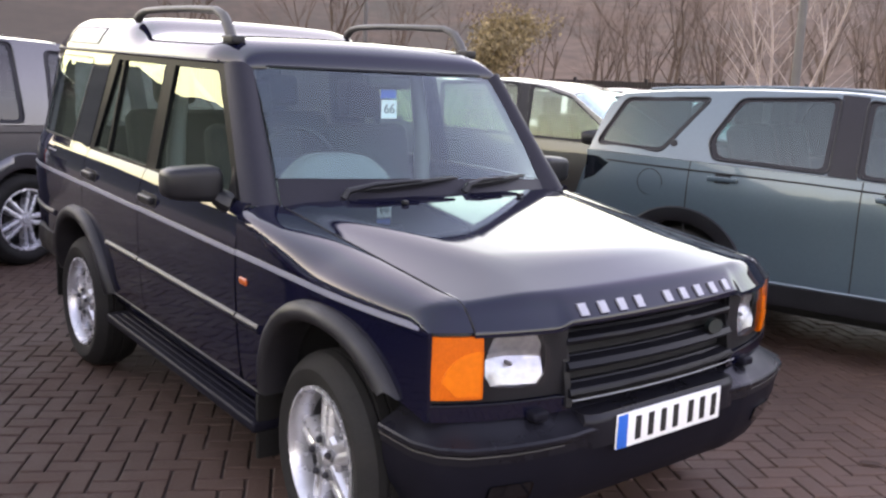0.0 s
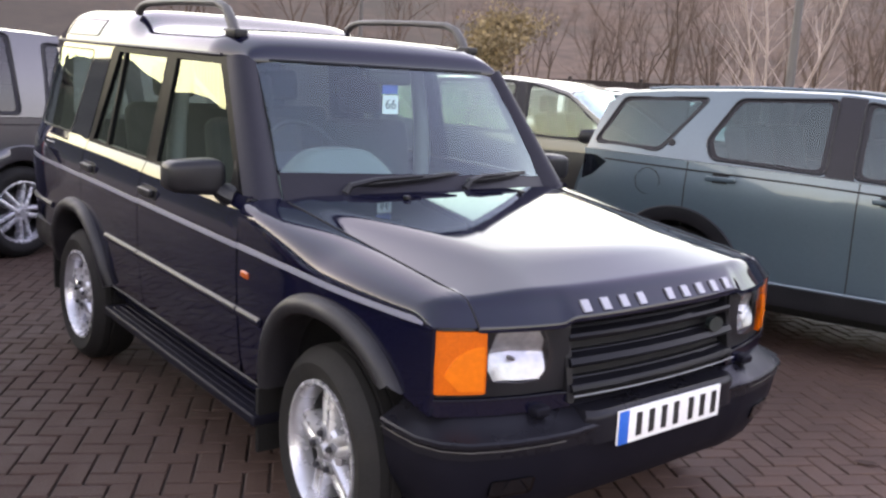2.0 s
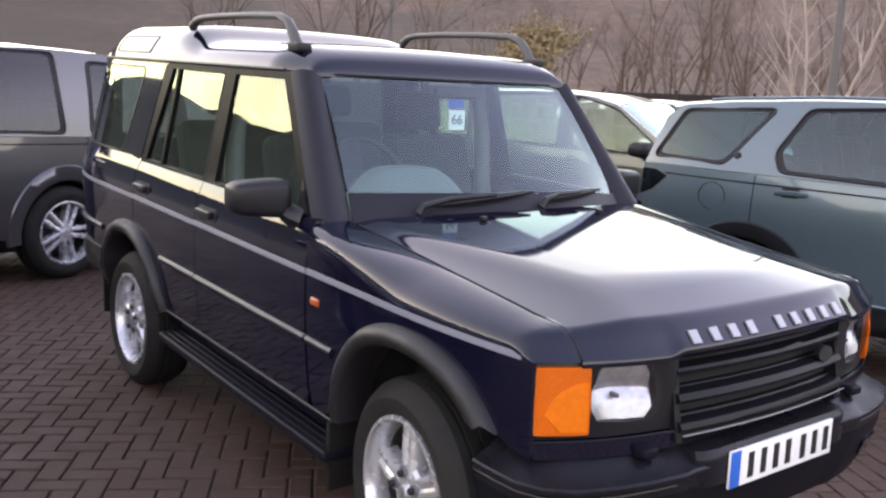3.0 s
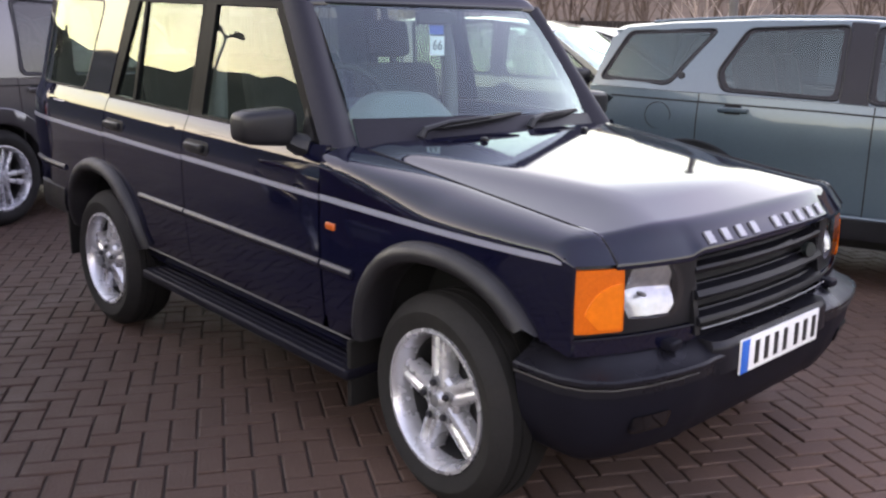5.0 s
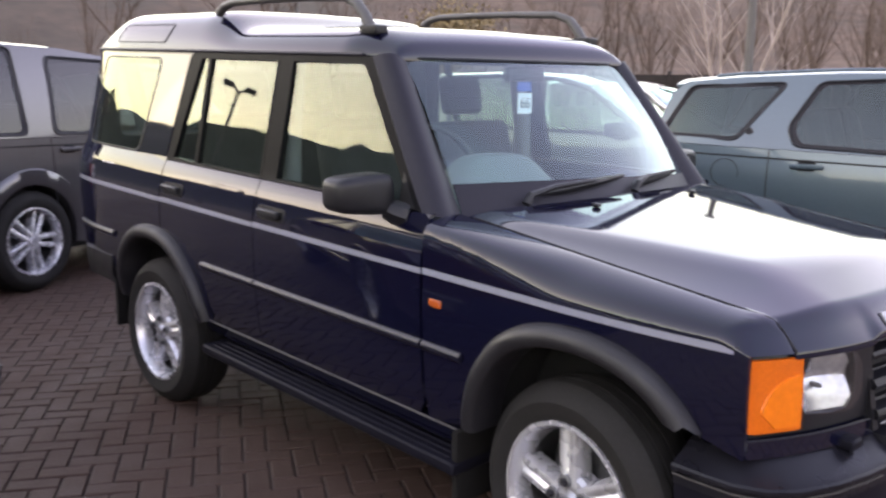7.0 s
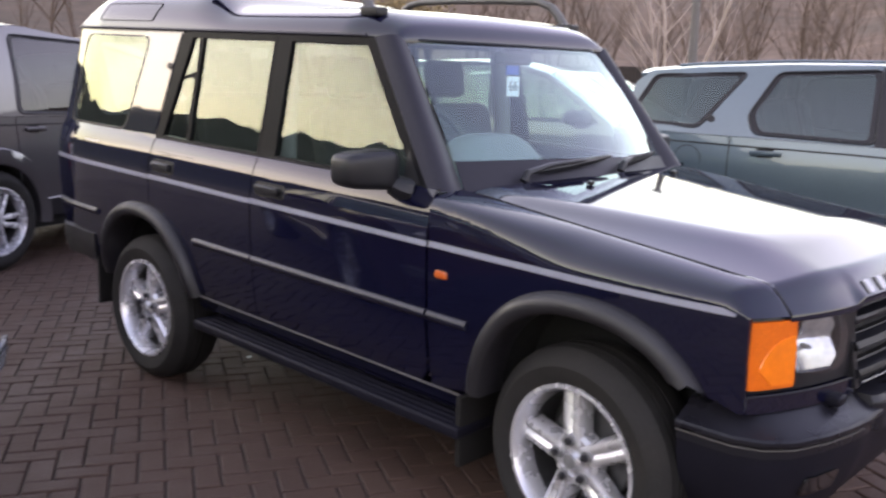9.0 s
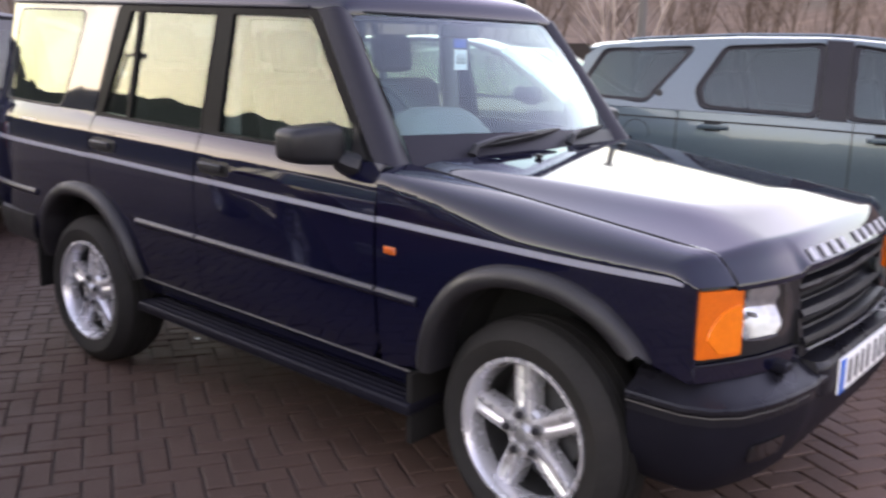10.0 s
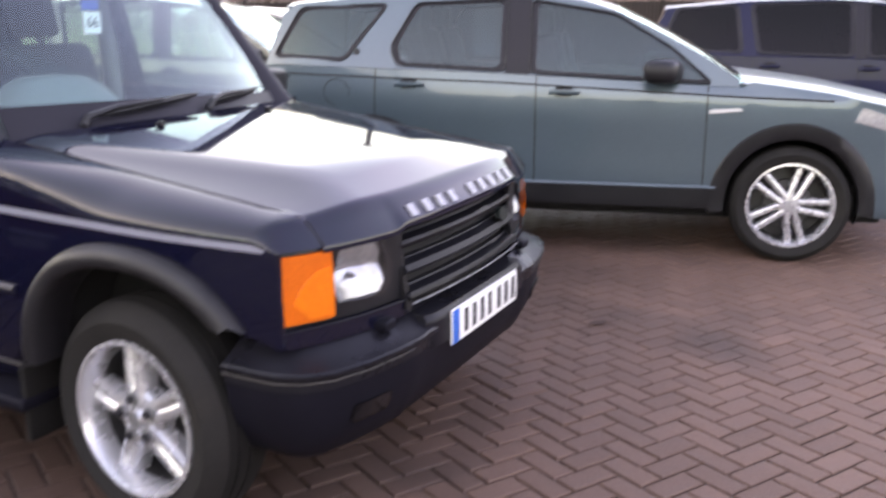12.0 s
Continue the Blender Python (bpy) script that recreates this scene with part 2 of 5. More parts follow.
BROWNBARK = mat("brown_bark", (0.10, 0.072, 0.058), 0.9, 0, 0.3, 6, bump=0.4)
LEAF = mat("yellow_leaves", (0.20, 0.148, 0.068), 0.7, 0, 0.3, 1.5, random_tone=0.5)
POLE = mat("galvanised_pole", (0.10, 0.092, 0.086), 0.7, 0.1, 0.15, 5)
WOODS = mat("grey_brown_winter_wood", (0.082, 0.056, 0.041), 0.9, 0, 0.3, 6)
FENCEWOOD = mat("dark_fence_wood", (0.022, 0.016, 0.014), 0.9, 0, 0.3, 6, bump=0.5)
DRYLEAF = mat("dry_brown_leaf", (0.040, 0.020, 0.013), 0.8, 0, 0.3, 30)


def hill_material():
    m = mat("winter_woodland", (0.086, 0.056, 0.038), 0.95, 0, 0.55, 0.06, bump=0.0, bscale=0.55, stain=((0.046, 0.040, 0.028), 0.05, 0.75))
    nt = m.node_tree
    for n in nt.nodes:
        if n.type == "TEX_NOISE" and n.inputs["Scale"].default_value > 0.3:
            mp = nt.nodes.new("ShaderNodeMapping")
            mp.inputs["Scale"].default_value = (1, 1, 0.35)
            src = n.inputs["Vector"].links[0].from_socket
            nt.links.new(src, mp.inputs["Vector"])
            nt.links.new(mp.outputs[0], n.inputs["Vector"])
    # near, western slopes: scrub and backlit shade both put into the colour, level streaks
    b = nt.nodes["Principled BSDF"]
    geo, sep, mp = nt.nodes.new("ShaderNodeNewGeometry"), nt.nodes.new("ShaderNodeSeparateXYZ"), nt.nodes.new("ShaderNodeMapping")
    nz, add, rng, mx = nt.nodes.new("ShaderNodeTexNoise"), nt.nodes.new("ShaderNodeMath"), nt.nodes.new("ShaderNodeMapRange"), nt.nodes.new("ShaderNodeMix")
    mp.inputs["Scale"].default_value = (0.018, 0.018, 0.22)
    nz.inputs["Scale"].default_value, nz.inputs["Detail"].default_value = 1.0, 6
    add.operation, mx.data_type = "MULTIPLY_ADD", "RGBA"
    add.inputs[1].default_value = 70.0
    rng.interpolation_type = "SMOOTHSTEP"
    rng.inputs["From Min"].default_value, rng.inputs["From Max"].default_value = 115.0, 55.0
    rng.inputs["To Max"].default_value = 0.85
    mx.inputs["B"].default_value = (0.031, 0.0215, 0.013, 1)
    nt.links.new(geo.outputs["Position"], sep.inputs[0])
    nt.links.new(geo.outputs["Position"], mp.inputs["Vector"])
    nt.links.new(mp.outputs[0], nz.inputs["Vector"])
    nt.links.new(nz.outputs["Fac"], add.inputs[0])
    nt.links.new(sep.outputs["Y"], add.inputs[2])
    nt.links.new(add.outputs[0], rng.inputs["Value"])
    nt.links.new(rng.outputs[0], mx.inputs["Factor"])
    nt.links.new(b.inputs["Base Color"].links[0].from_socket, mx.inputs["A"])
    nt.links.new(mx.outputs["Result"], b.inputs["Base Color"])
    return m


HILL = hill_material()


def bay_darken(m, dark_tone, strength):
    """Mixes a dull dark tone in over the parking bays, ending raggedly where the driving lane begins."""
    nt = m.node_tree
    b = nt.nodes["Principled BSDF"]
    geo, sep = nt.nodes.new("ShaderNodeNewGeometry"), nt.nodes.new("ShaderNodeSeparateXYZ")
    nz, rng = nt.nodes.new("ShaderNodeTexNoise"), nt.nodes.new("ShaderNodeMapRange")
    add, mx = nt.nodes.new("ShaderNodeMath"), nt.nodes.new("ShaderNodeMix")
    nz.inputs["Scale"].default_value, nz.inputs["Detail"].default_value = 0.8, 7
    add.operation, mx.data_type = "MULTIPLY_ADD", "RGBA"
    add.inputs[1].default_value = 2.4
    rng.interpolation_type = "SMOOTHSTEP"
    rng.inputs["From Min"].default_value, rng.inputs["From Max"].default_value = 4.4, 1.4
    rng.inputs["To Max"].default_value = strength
    mx.inputs["B"].default_value = (*dark_tone, 1)
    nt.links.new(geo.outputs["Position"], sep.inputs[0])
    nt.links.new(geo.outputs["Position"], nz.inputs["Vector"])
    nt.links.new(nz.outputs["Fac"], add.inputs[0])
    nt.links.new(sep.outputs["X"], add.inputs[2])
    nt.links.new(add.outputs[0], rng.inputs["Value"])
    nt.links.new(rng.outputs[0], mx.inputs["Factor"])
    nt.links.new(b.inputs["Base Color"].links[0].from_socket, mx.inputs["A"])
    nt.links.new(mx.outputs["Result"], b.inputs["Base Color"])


bay_darken(BRICK, (0.036, 0.0205, 0.0150), 0.86)
bay_darken(JOINT, (0.027, 0.017, 0.0135), 0.60)
bay_darken(GROUND, (0.034, 0.024, 0.020), 0.50)
RIDGE = mat("dark_evergreen_wood", (0.020, 0.024, 0.014), 0.95, 0, 0.4, 0.06, bscale=0.4)


# ---------------------------------------------------------------- mesh helpers
def part(name, bm, material, parent=None, label="", sharp=35):
    """Links a bmesh as one mesh object under a thing or under a part."""
    me = bpy.data.meshes.new(name)
    bm.to_mesh(me)
    bm.free()
    me.materials.append(material)
    me.shade_smooth()
    me.set_sharp_from_angle(angle=radians(sharp))
    ob = new(name, me)
    if parent:
        ob.parent = parent
    if label:
        ob["label"] = label
    return ob


def thing(name, label, category, m=None, group=""):
    ob = new(name)
    ob.empty_display_size = 0.2
    if m is not None:
        ob.matrix_basis = m
    return tagged(ob, label, category, group)


def grid(nu, nv, fn, close=False):
    """A surface from fn(u, v), u and v from 0 to 1."""
    bm = bmesh.new()
    vs = [[bm.verts.new(fn(i / nu, j / nv)) for j in range(nv + 1)] for i in range(nu if close else nu + 1)]
    n = len(vs)
    for i in range(nu):
        for j in range(nv):
            q = (vs[i][j], vs[(i + 1) % n][j], vs[(i + 1) % n][j + 1], vs[i][j + 1])
            if len({tuple(round(c, 6) for c in v.co) for v in q}) > 2:
                bm.faces.new(q)
    return bm


def shell(bm, inward, thick):
    """Gives an open surface thickness along a fixed way."""
    if not thick:
        return bm
    inward = Vector(inward).normalized()
    bm.normal_update()
    total = Vector()
    for f in bm.faces:
        total += f.normal * f.calc_area()
    if total.dot(inward) > 0:
        bmesh.ops.reverse_faces(bm, faces=bm.faces[:])
    faces, rim = bm.faces[:], [e for e in bm.edges if len(e.link_faces) == 1]
    back = {v: bm.verts.new(v.co + inward * thick) for v in bm.verts[:]}
    for f in faces:
        bm.faces.new([back[v] for v in reversed(f.verts)])
    for e in rim:
        l = e.link_loops[0]
        a, b = l.vert, l.link_loop_next.vert
        bm.faces.new((b, a, back[a], back[b]))
    bm.normal_update()
    return bm


def panel(outer, fn, inward, thick=0.012, holes=(), du=0.08, dv=0.06):
    """A sheet with a 2D outline and holes, laid on the surface fn(u, v)."""
    bm = bmesh.new()
    for loop in (outer, *holes):
        vs = [bm.verts.new((u, v, 0)) for u, v in loop]
        for a, b in zip(vs, vs[1:] + vs[:1]):
            bm.edges.new((a, b))
    bmesh.ops.triangle_fill(bm, use_beauty=True, use_dissolve=False, edges=bm.edges[:])
    us, vs = [p[0] for p in outer], [p[1] for p in outer]
    for axis, step, lo, hi in ((0, du, min(us), max(us)), (1, dv, min(vs), max(vs))):
        k = math.floor(lo / step) + 1
        while k * step < hi - 1e-6:
            co, no = [0, 0, 0], [0, 0, 0]
            co[axis], no[axis] = k * step, 1
            bmesh.ops.bisect_plane(bm, geom=bm.verts[:] + bm.edges[:] + bm.faces[:], plane_co=co, plane_no=no, dist=1e-5)
            k += 1
    bmesh.ops.recalc_face_normals(bm, faces=bm.faces[:])
    for v in bm.verts:
        v.co = fn(v.co.x, v.co.y)
    return shell(bm, inward, thick)


def rounded(x0, z0, x1, z1, r=0.03, slant0=0.0, slant1=0.0, n=4):
    """A rounded quadrilateral outline; slant: how far the top edge is shifted at each end."""
    pts = [(x0, z0), (x1, z0), (x1 + slant1, z1), (x0 + slant0, z1)]
    out = []
    for i in range(4):
        p, a, b = Vector(pts[i]), Vector(pts[i - 1]), Vector(pts[(i + 1) % 4])
        pa, pb = p + (a - p).normalized() * r, p + (b - p).normalized() * r
        for k in range(n + 1):
            t = k / n
            q = pa * (1 - t) ** 2 + p * 2 * t * (1 - t) + pb * t * t
            out.append((q.x, q.y))
    return out


def round_poly(pts, r=0.05, n=5):
    """Any outline with its corners rounded."""
    out = []
    for i in range(len(pts)):
        p, a, b = Vector(pts[i]), Vector(pts[i - 1]), Vector(pts[(i + 1) % len(pts)])
        ra, rb = min(r, (a - p).length * 0.45), min(r, (b - p).length * 0.45)
        pa, pb = p + (a - p).normalized() * ra, p + (b - p).normalized() * rb
        for k in range(n + 1):
            t = k / n
            q = pa * (1 - t) ** 2 + p * 2 * t * (1 - t) + pb * t * t
            out.append((q.x, q.y))
    return out


def box(x0, x1, y0, y1, z0, z1, bev=0.01, seg=2, bm=None):
    own = bmesh.new() if bm is None else bm
    r = bmesh.ops.create_cube(own, size=1)
    for v in r["verts"]:
        v.co = Vector(((x0 + x1) / 2 + v.co.x * (x1 - x0), (y0 + y1) / 2 + v.co.y * (y1 - y0), (z0 + z1) / 2 + v.co.z * (z1 - z0)))
    if bev:
        es = list({e for v in r["verts"] for e in v.link_edges})
        bmesh.ops.bevel(own, geom=es, offset=bev, segments=seg, affect="EDGES", profile=0.6)
    return own


def tube(pts, radius, n=10, bm=None, squash=1.0):
    """A round bar through points; radius may be a list."""
    own = bmesh.new() if bm is None else bm
    pts = [Vector(p) for p in pts]
    rad = radius if isinstance(radius, (list, tuple)) else [radius] * len(pts)
    rings = []
    for i, p in enumerate(pts):
        d = (pts[min(i + 1, len(pts) - 1)] - pts[max(i - 1, 0)]).normalized()
        a = d.cross(Vector((0, 0, 1)))
        a = a.normalized() if a.length > 1e-3 else Vector((1, 0, 0))
        b = d.cross(a)
        rings.append([own.verts.new(p + (a * math.cos(2 * math.pi * k / n) + b * math.sin(2 * math.pi * k / n) * squash) * rad[i]) for k in range(n)])
    for r0, r1 in zip(rings, rings[1:]):
        for k in range(n):
            own.faces.new((r0[k], r0[(k + 1) % n], r1[(k + 1) % n], r1[k]))
    own.faces.new(rings[0][::-1])
    own.faces.new(rings[-1])
    return own


def lathe(profile, n=48, axis="y"):
    """Turns a profile of (radius, along) round the y axis."""
    bm = bmesh.new()
    rings = [[bm.verts.new((r * math.cos(2 * math.pi * k / n), a, r * math.sin(2 * math.pi * k / n))) for k in range(n)] for r, a in profile]
    for r0, r1 in zip(rings, rings[1:]):
        for k in range(n):
            bm.faces.new((r0[k], r1[k], r1[(k + 1) % n], r0[(k + 1) % n]))
    bmesh.ops.recalc_face_normals(bm, faces=bm.faces[:])
    return bm


def smooth01(t):
    t = min(max(t, 0.0), 1.0)
    return t * t * (3 - 2 * t)


def place(bm, m):
    bmesh.ops.transform(bm, matrix=m, verts=bm.verts[:])
    return bm


# ---------------------------------------------------------------- wheels
def spoke_mesh(r0, r1, w0, w1, depth, groove):
    """One spoke along +z with a shallow groove; its face looks to -y."""
    def fn(u, v):
        r = r0 + (r1 - r0) * u
        w = w0 + (w1 - w0) * u
        k = 2 * v - 1
        y = -depth * (1 - 0.25 * u) - 0.012 * (1 - abs(k) ** 3) + groove * math.exp(-(k / 0.22) ** 2) * smooth01(u * 3)
        return (k * w, y + 0.02 * smooth01((abs(k) - 0.75) * 4), r)
    return shell(grid(8, 14, fn), (0, 1, 0), 0.03)


def build_wheel(name, m, tyre_r, rim_r, width, style, parent):
    """tyre, rim, spokes, hub, nuts and brake disc; the outer face looks to -y."""
    w = new(name)
    w.parent, w.matrix_basis = parent, m
    h = width / 2
    prof = [(rim_r - 0.004, -h + 0.012), (rim_r + 0.02, -h - 0.004), (rim_r + 0.06, -h - 0.012), (tyre_r - 0.05, -h - 0.008), (tyre_r - 0.022, -h + 0.012), (tyre_r - 0.006, -h + 0.035), (tyre_r, -h + 0.06), (tyre_r - 0.008, -h + 0.064), (tyre_r - 0.008, -h + 0.07), (tyre_r, -h + 0.074), (tyre_r, -0.006), (tyre_r - 0.008, -0.004), (tyre_r - 0.008, 0.004), (tyre_r, 0.006), (tyre_r, h - 0.06), (tyre_r - 0.022, h - 0.012), (rim_r + 0.03, h), (rim_r, h - 0.02)]
    tyre = part("tyre", lathe(prof[:6] , 72), RUBBER, w)
    part("tread", lathe(prof[5:], 72), TREAD, tyre)
    rim = part("rim", lathe([(rim_r + 0.004, -h + 0.012), (rim_r + 0.004, -h - 0.002), (rim_r - 0.008, -h - 0.004), (rim_r - 0.018, -h + 0.012), (rim_r - 0.024, -h + 0.05), (rim_r - 0.03, h - 0.04)], 72), ALLOY, w)
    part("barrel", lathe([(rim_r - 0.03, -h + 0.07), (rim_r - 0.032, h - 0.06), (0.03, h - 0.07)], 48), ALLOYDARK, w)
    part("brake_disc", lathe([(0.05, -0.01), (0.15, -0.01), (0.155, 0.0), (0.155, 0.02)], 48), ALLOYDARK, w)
    d = h - 0.03
    if style == "five":
        for k in range(5):
            bm = spoke_mesh(0.045, rim_r - 0.010, 0.040, 0.043, d, 0.012)
            part("spoke", place(bm, Matrix.Rotation(2 * math.pi * k / 5, 4, "Y")), ALLOY, w)
            a = 2 * math.pi * k / 5
            nut = lathe([(0.0005, -0.026), (0.009, -0.026), (0.012, -0.021), (0.012, 0.02)], 6)
            part("nut_recess", place(lathe([(0.0005, -0.0165), (0.0195, -0.0165), (0.0205, 0.02)], 20), Matrix.Translation((0.062 * math.sin(a), -d, 0.062 * math.cos(a)))), HUBGREY, w)
            part("wheel_nut", place(nut, Matrix.Translation((0.062 * math.sin(a), -d - 0.006, 0.062 * math.cos(a)))), GREYPLASTIC, w, "dull steel wheel nut")
        part("hub", place(lathe([(0.0005, -0.022), (0.026, -0.020), (0.032, -0.010), (0.036, -0.004), (0.074, -0.002), (0.084, 0.012), (0.084, 0.06)], 40), Matrix.Translation((0, -d, 0))), ALLOY, w)
        part("hub_cap", place(lathe([(0.0005, -0.005), (0.022, -0.003), (0.026, 0.004)], 30), Matrix.Translation((0, -d - 0.022, 0))), HUBGREY, w)
    else:
        for k in range(style):
            for sgn in (-1, 1):
                bm = spoke_mesh(0.045, rim_r - 0.012, 0.022, 0.024, d - 0.006, 0.0)
                sh = Matrix.Translation((sgn * 0.018, 0, 0)) @ Matrix.Rotation(sgn * 0.10 + 0.10, 4, "Y")
                part("spoke", place(bm, Matrix.Rotation(2 * math.pi * k / style, 4, "Y") @ sh), ALLOY, w)
        part("hub", place(lathe([(0.0005, -0.014), (0.03, -0.012), (0.036, -0.004), (0.07, 0.0), (0.08, 0.05)], 40), Matrix.Translation((0, -d, 0))), ALLOY, w)
    return w


# ---------------------------------------------------------------- the navy off-roader: x ahead, its near side at -y
RAKE = 0.036  # the body stands nose-down
ZS = [0.30, 0.40, 0.46, 0.55, 0.70, 0.85, 0.96, 1.02, 1.07, 1.11, 1.14, 1.16, 1.62, 1.70]
YS = [0.780, 0.825, 0.852, 0.872, 0.884, 0.889, 0.888, 0.884, 0.875, 0.862, 0.848, 0.836, 0.730, 0.712]
FRONT_AXLE, REAR_AXLE = (1.322, 0.411), (-1.218, 0.319)  # centres of the arches


def side_y(x, z):
    y = float(np.interp(z, ZS, YS))
    if x > 1.25:
        y -= 0.050 * ((x - 1.25) / 0.55) ** 2
    if x < -1.8:
        y -= 0.035 * ((-1.8 - x) / 0.35) ** 2
    return y


def arch(centre, a, b, lo_left, lo_right, n=22, power=2.3):
    """Points of a wheel arch from its rear foot over the top to its front foot."""
    cx, cz = centre
    out = [(cx - a, lo_left)] if lo_left < cz else []
    for k in range(n + 1):
        t = math.pi - math.pi * k / n
        c, s = math.cos(t), math.sin(t)
        p = (cx + a * math.copysign(abs(c) ** (2 / power), c), cz + b * abs(s) ** (2 / power))
        if (p[0] < cx and p[1] >= lo_left) or (p[0] >= cx and p[1] >= lo_right):
            out.append(p)
    if lo_right < cz:
        out.append((cx + a, lo_right))
    return out


def wing_line(x):
    return float(np.interp(x, [0.6, 0.8, 1.0, 1.3, 1.55, 1.75, 1.86], [1.156, 1.136, 1.116, 1.086, 1.062, 1.042, 1.030]))


def face_x(y):
    """Plan of the front face."""
    return 1.955 - 0.155 * (abs(y) / 0.84) ** 3.2


def wing_xyz(x, s, sgn):
    """The front wing: upright below, rolling over to the bonnet's edge above s = 0.985 and down at its front."""
    y, z = side_y(x, min(s, 0.985)), s
    if s > 0.985:
        k = min((s - 0.985) / 0.215, 1.0)
        a = k * radians(80)
        yi = float(np.interp(x, [0.6, 0.9, 1.0, 1.80], [0.742, 0.738, 0.736, 0.7195]))
        square = 1 + 2.2 * (1 - smooth01((x - 0.69) / 0.60))  # the shoulder is squarer towards the door
        y = y - (y - yi) * ((1 - math.cos(a)) / (1 - math.cos(radians(80)))) ** square
        z = 0.985 + (wing_line(x) - 0.985) * math.sin(a) / math.sin(radians(80))
    if x > 1.68:
        xe = face_x(y) + 0.005
        x = 1.68 + min(1.0, (x - 1.68) / 0.12) * (xe - 1.68)
        if z > 0.966:
            z = 0.966 + (z - 0.966) * max(0.0, soft_min((xe - x) / NOSE, 1.0, 0.45))
    return (x, sgn * y, z)


NOSE = 0.056


def soft_min(a, b, k):
    h = max(k - abs(a - b), 0.0) / k
    return min(a, b) - h * h * k * 0.25


def bonnet_top(x, y):
    """The bonnet before its nose: a flat middle, flanks falling to the wings, and a steeper front."""
    y = abs(y)
    flat = lambda u: 1.172 - 0.073 * (u - 0.85) - 0.054 * y * y
    fold = float(np.interp(x, [0.70, 0.92, 1.62, 1.90], [0.655, 0.650, 0.465, 0.40]))
    edge = wing_line(x)
    flank = edge + (flat(x) - edge) * (0.720 - y) / (0.720 - fold)
    brow = 1.700 - 0.28 * y * y
    crest = nose_x(y) - NOSE
    front = flat(brow) - (flat(brow) - 1.054) * (x - brow) / (crest - brow)
    return soft_min(soft_min(flat(x), flank, 0.012), front, 0.012)


def nose_edge(y):
    """Height of the bonnet's front edge: low over the lamps, a step higher over the grille."""
    return 0.968 + 0.016 * smooth01((0.455 - abs(y)) / 0.05)


def nose_x(y):
    return face_x(y) + 0.008 - 0.004 * (y / 0.72) ** 2


def bonnet_xyz(r, y):
    """r from 0 at the screen to 1 at the nose."""
    xr = 0.735 + 0.105 * (1 - (y / 0.72) ** 2)
    xn = nose_x(y)
    x = xr + (xn - xr) * r
    foot = nose_edge(y)
    k = soft_min((xn - x) / NOSE, 1.0, 0.45)
    return (x, y, foot + (bonnet_top(x, y) - foot) * k)


def nose_at(y, z):
    """A point on the sloping nose at height z."""
    foot, xn = nose_edge(y), nose_x(y)
    return (xn - NOSE * min(1.0, max(0.0, (z - foot) / (1.052 - foot))), y, z)


def screen_xyz(y, k):
    """The windscreen, k from 0 at its foot to 1 at the roof; y in metres at the foot."""
    q = y / 0.72
    w = 0.715 - 0.07 * k
    x = (0.675 + 0.125 * (1 - q * q)) * (1 - k) + (0.300 + 0.055 * (1 - q * q)) * k + 0.02 * math.sin(math.pi * k)
    return (x, q * w, 1.112 + 0.535 * k + 0.018 * (1 - q * q) * (1 - k))


ROOF_Z = 1.655


def roof_height(x):
    h = 0.100 + 0.082 * smooth01((-0.70 - x) / 0.34)
    if x > 0.08:
        h *= math.sqrt(max(0.0, 1 - ((x - 0.08) / 0.24) ** 2))
    if x < -1.80:
        h *= math.sqrt(max(0.0, 1 - ((-1.80 - x) / 0.36) ** 2.4))
    return h


def roof_half(x):
    return 0.722 - 0.055 * smooth01((x - 0.05) / 0.27) - 0.03 * smooth01((-1.85 - x) / 0.3)


def roof_xyz(x, w):
    h, yy = roof_height(x), roof_half(x)
    rise = (1 - min(abs(w), 1.0) ** 14) ** 0.5
    return (x, yy * w * (1 - 0.38 * h * rise), ROOF_Z + h * rise + 0.014 * (1 - w * w) * min(1, h / 0.1))


def lathe_at(profile, p, n=20, turn=None):
    return place(lathe(profile, n), Matrix.Translation(p) @ (turn or Matrix()))


LEAN = 0.0125  # the body sits slightly lower on its right-hand springs


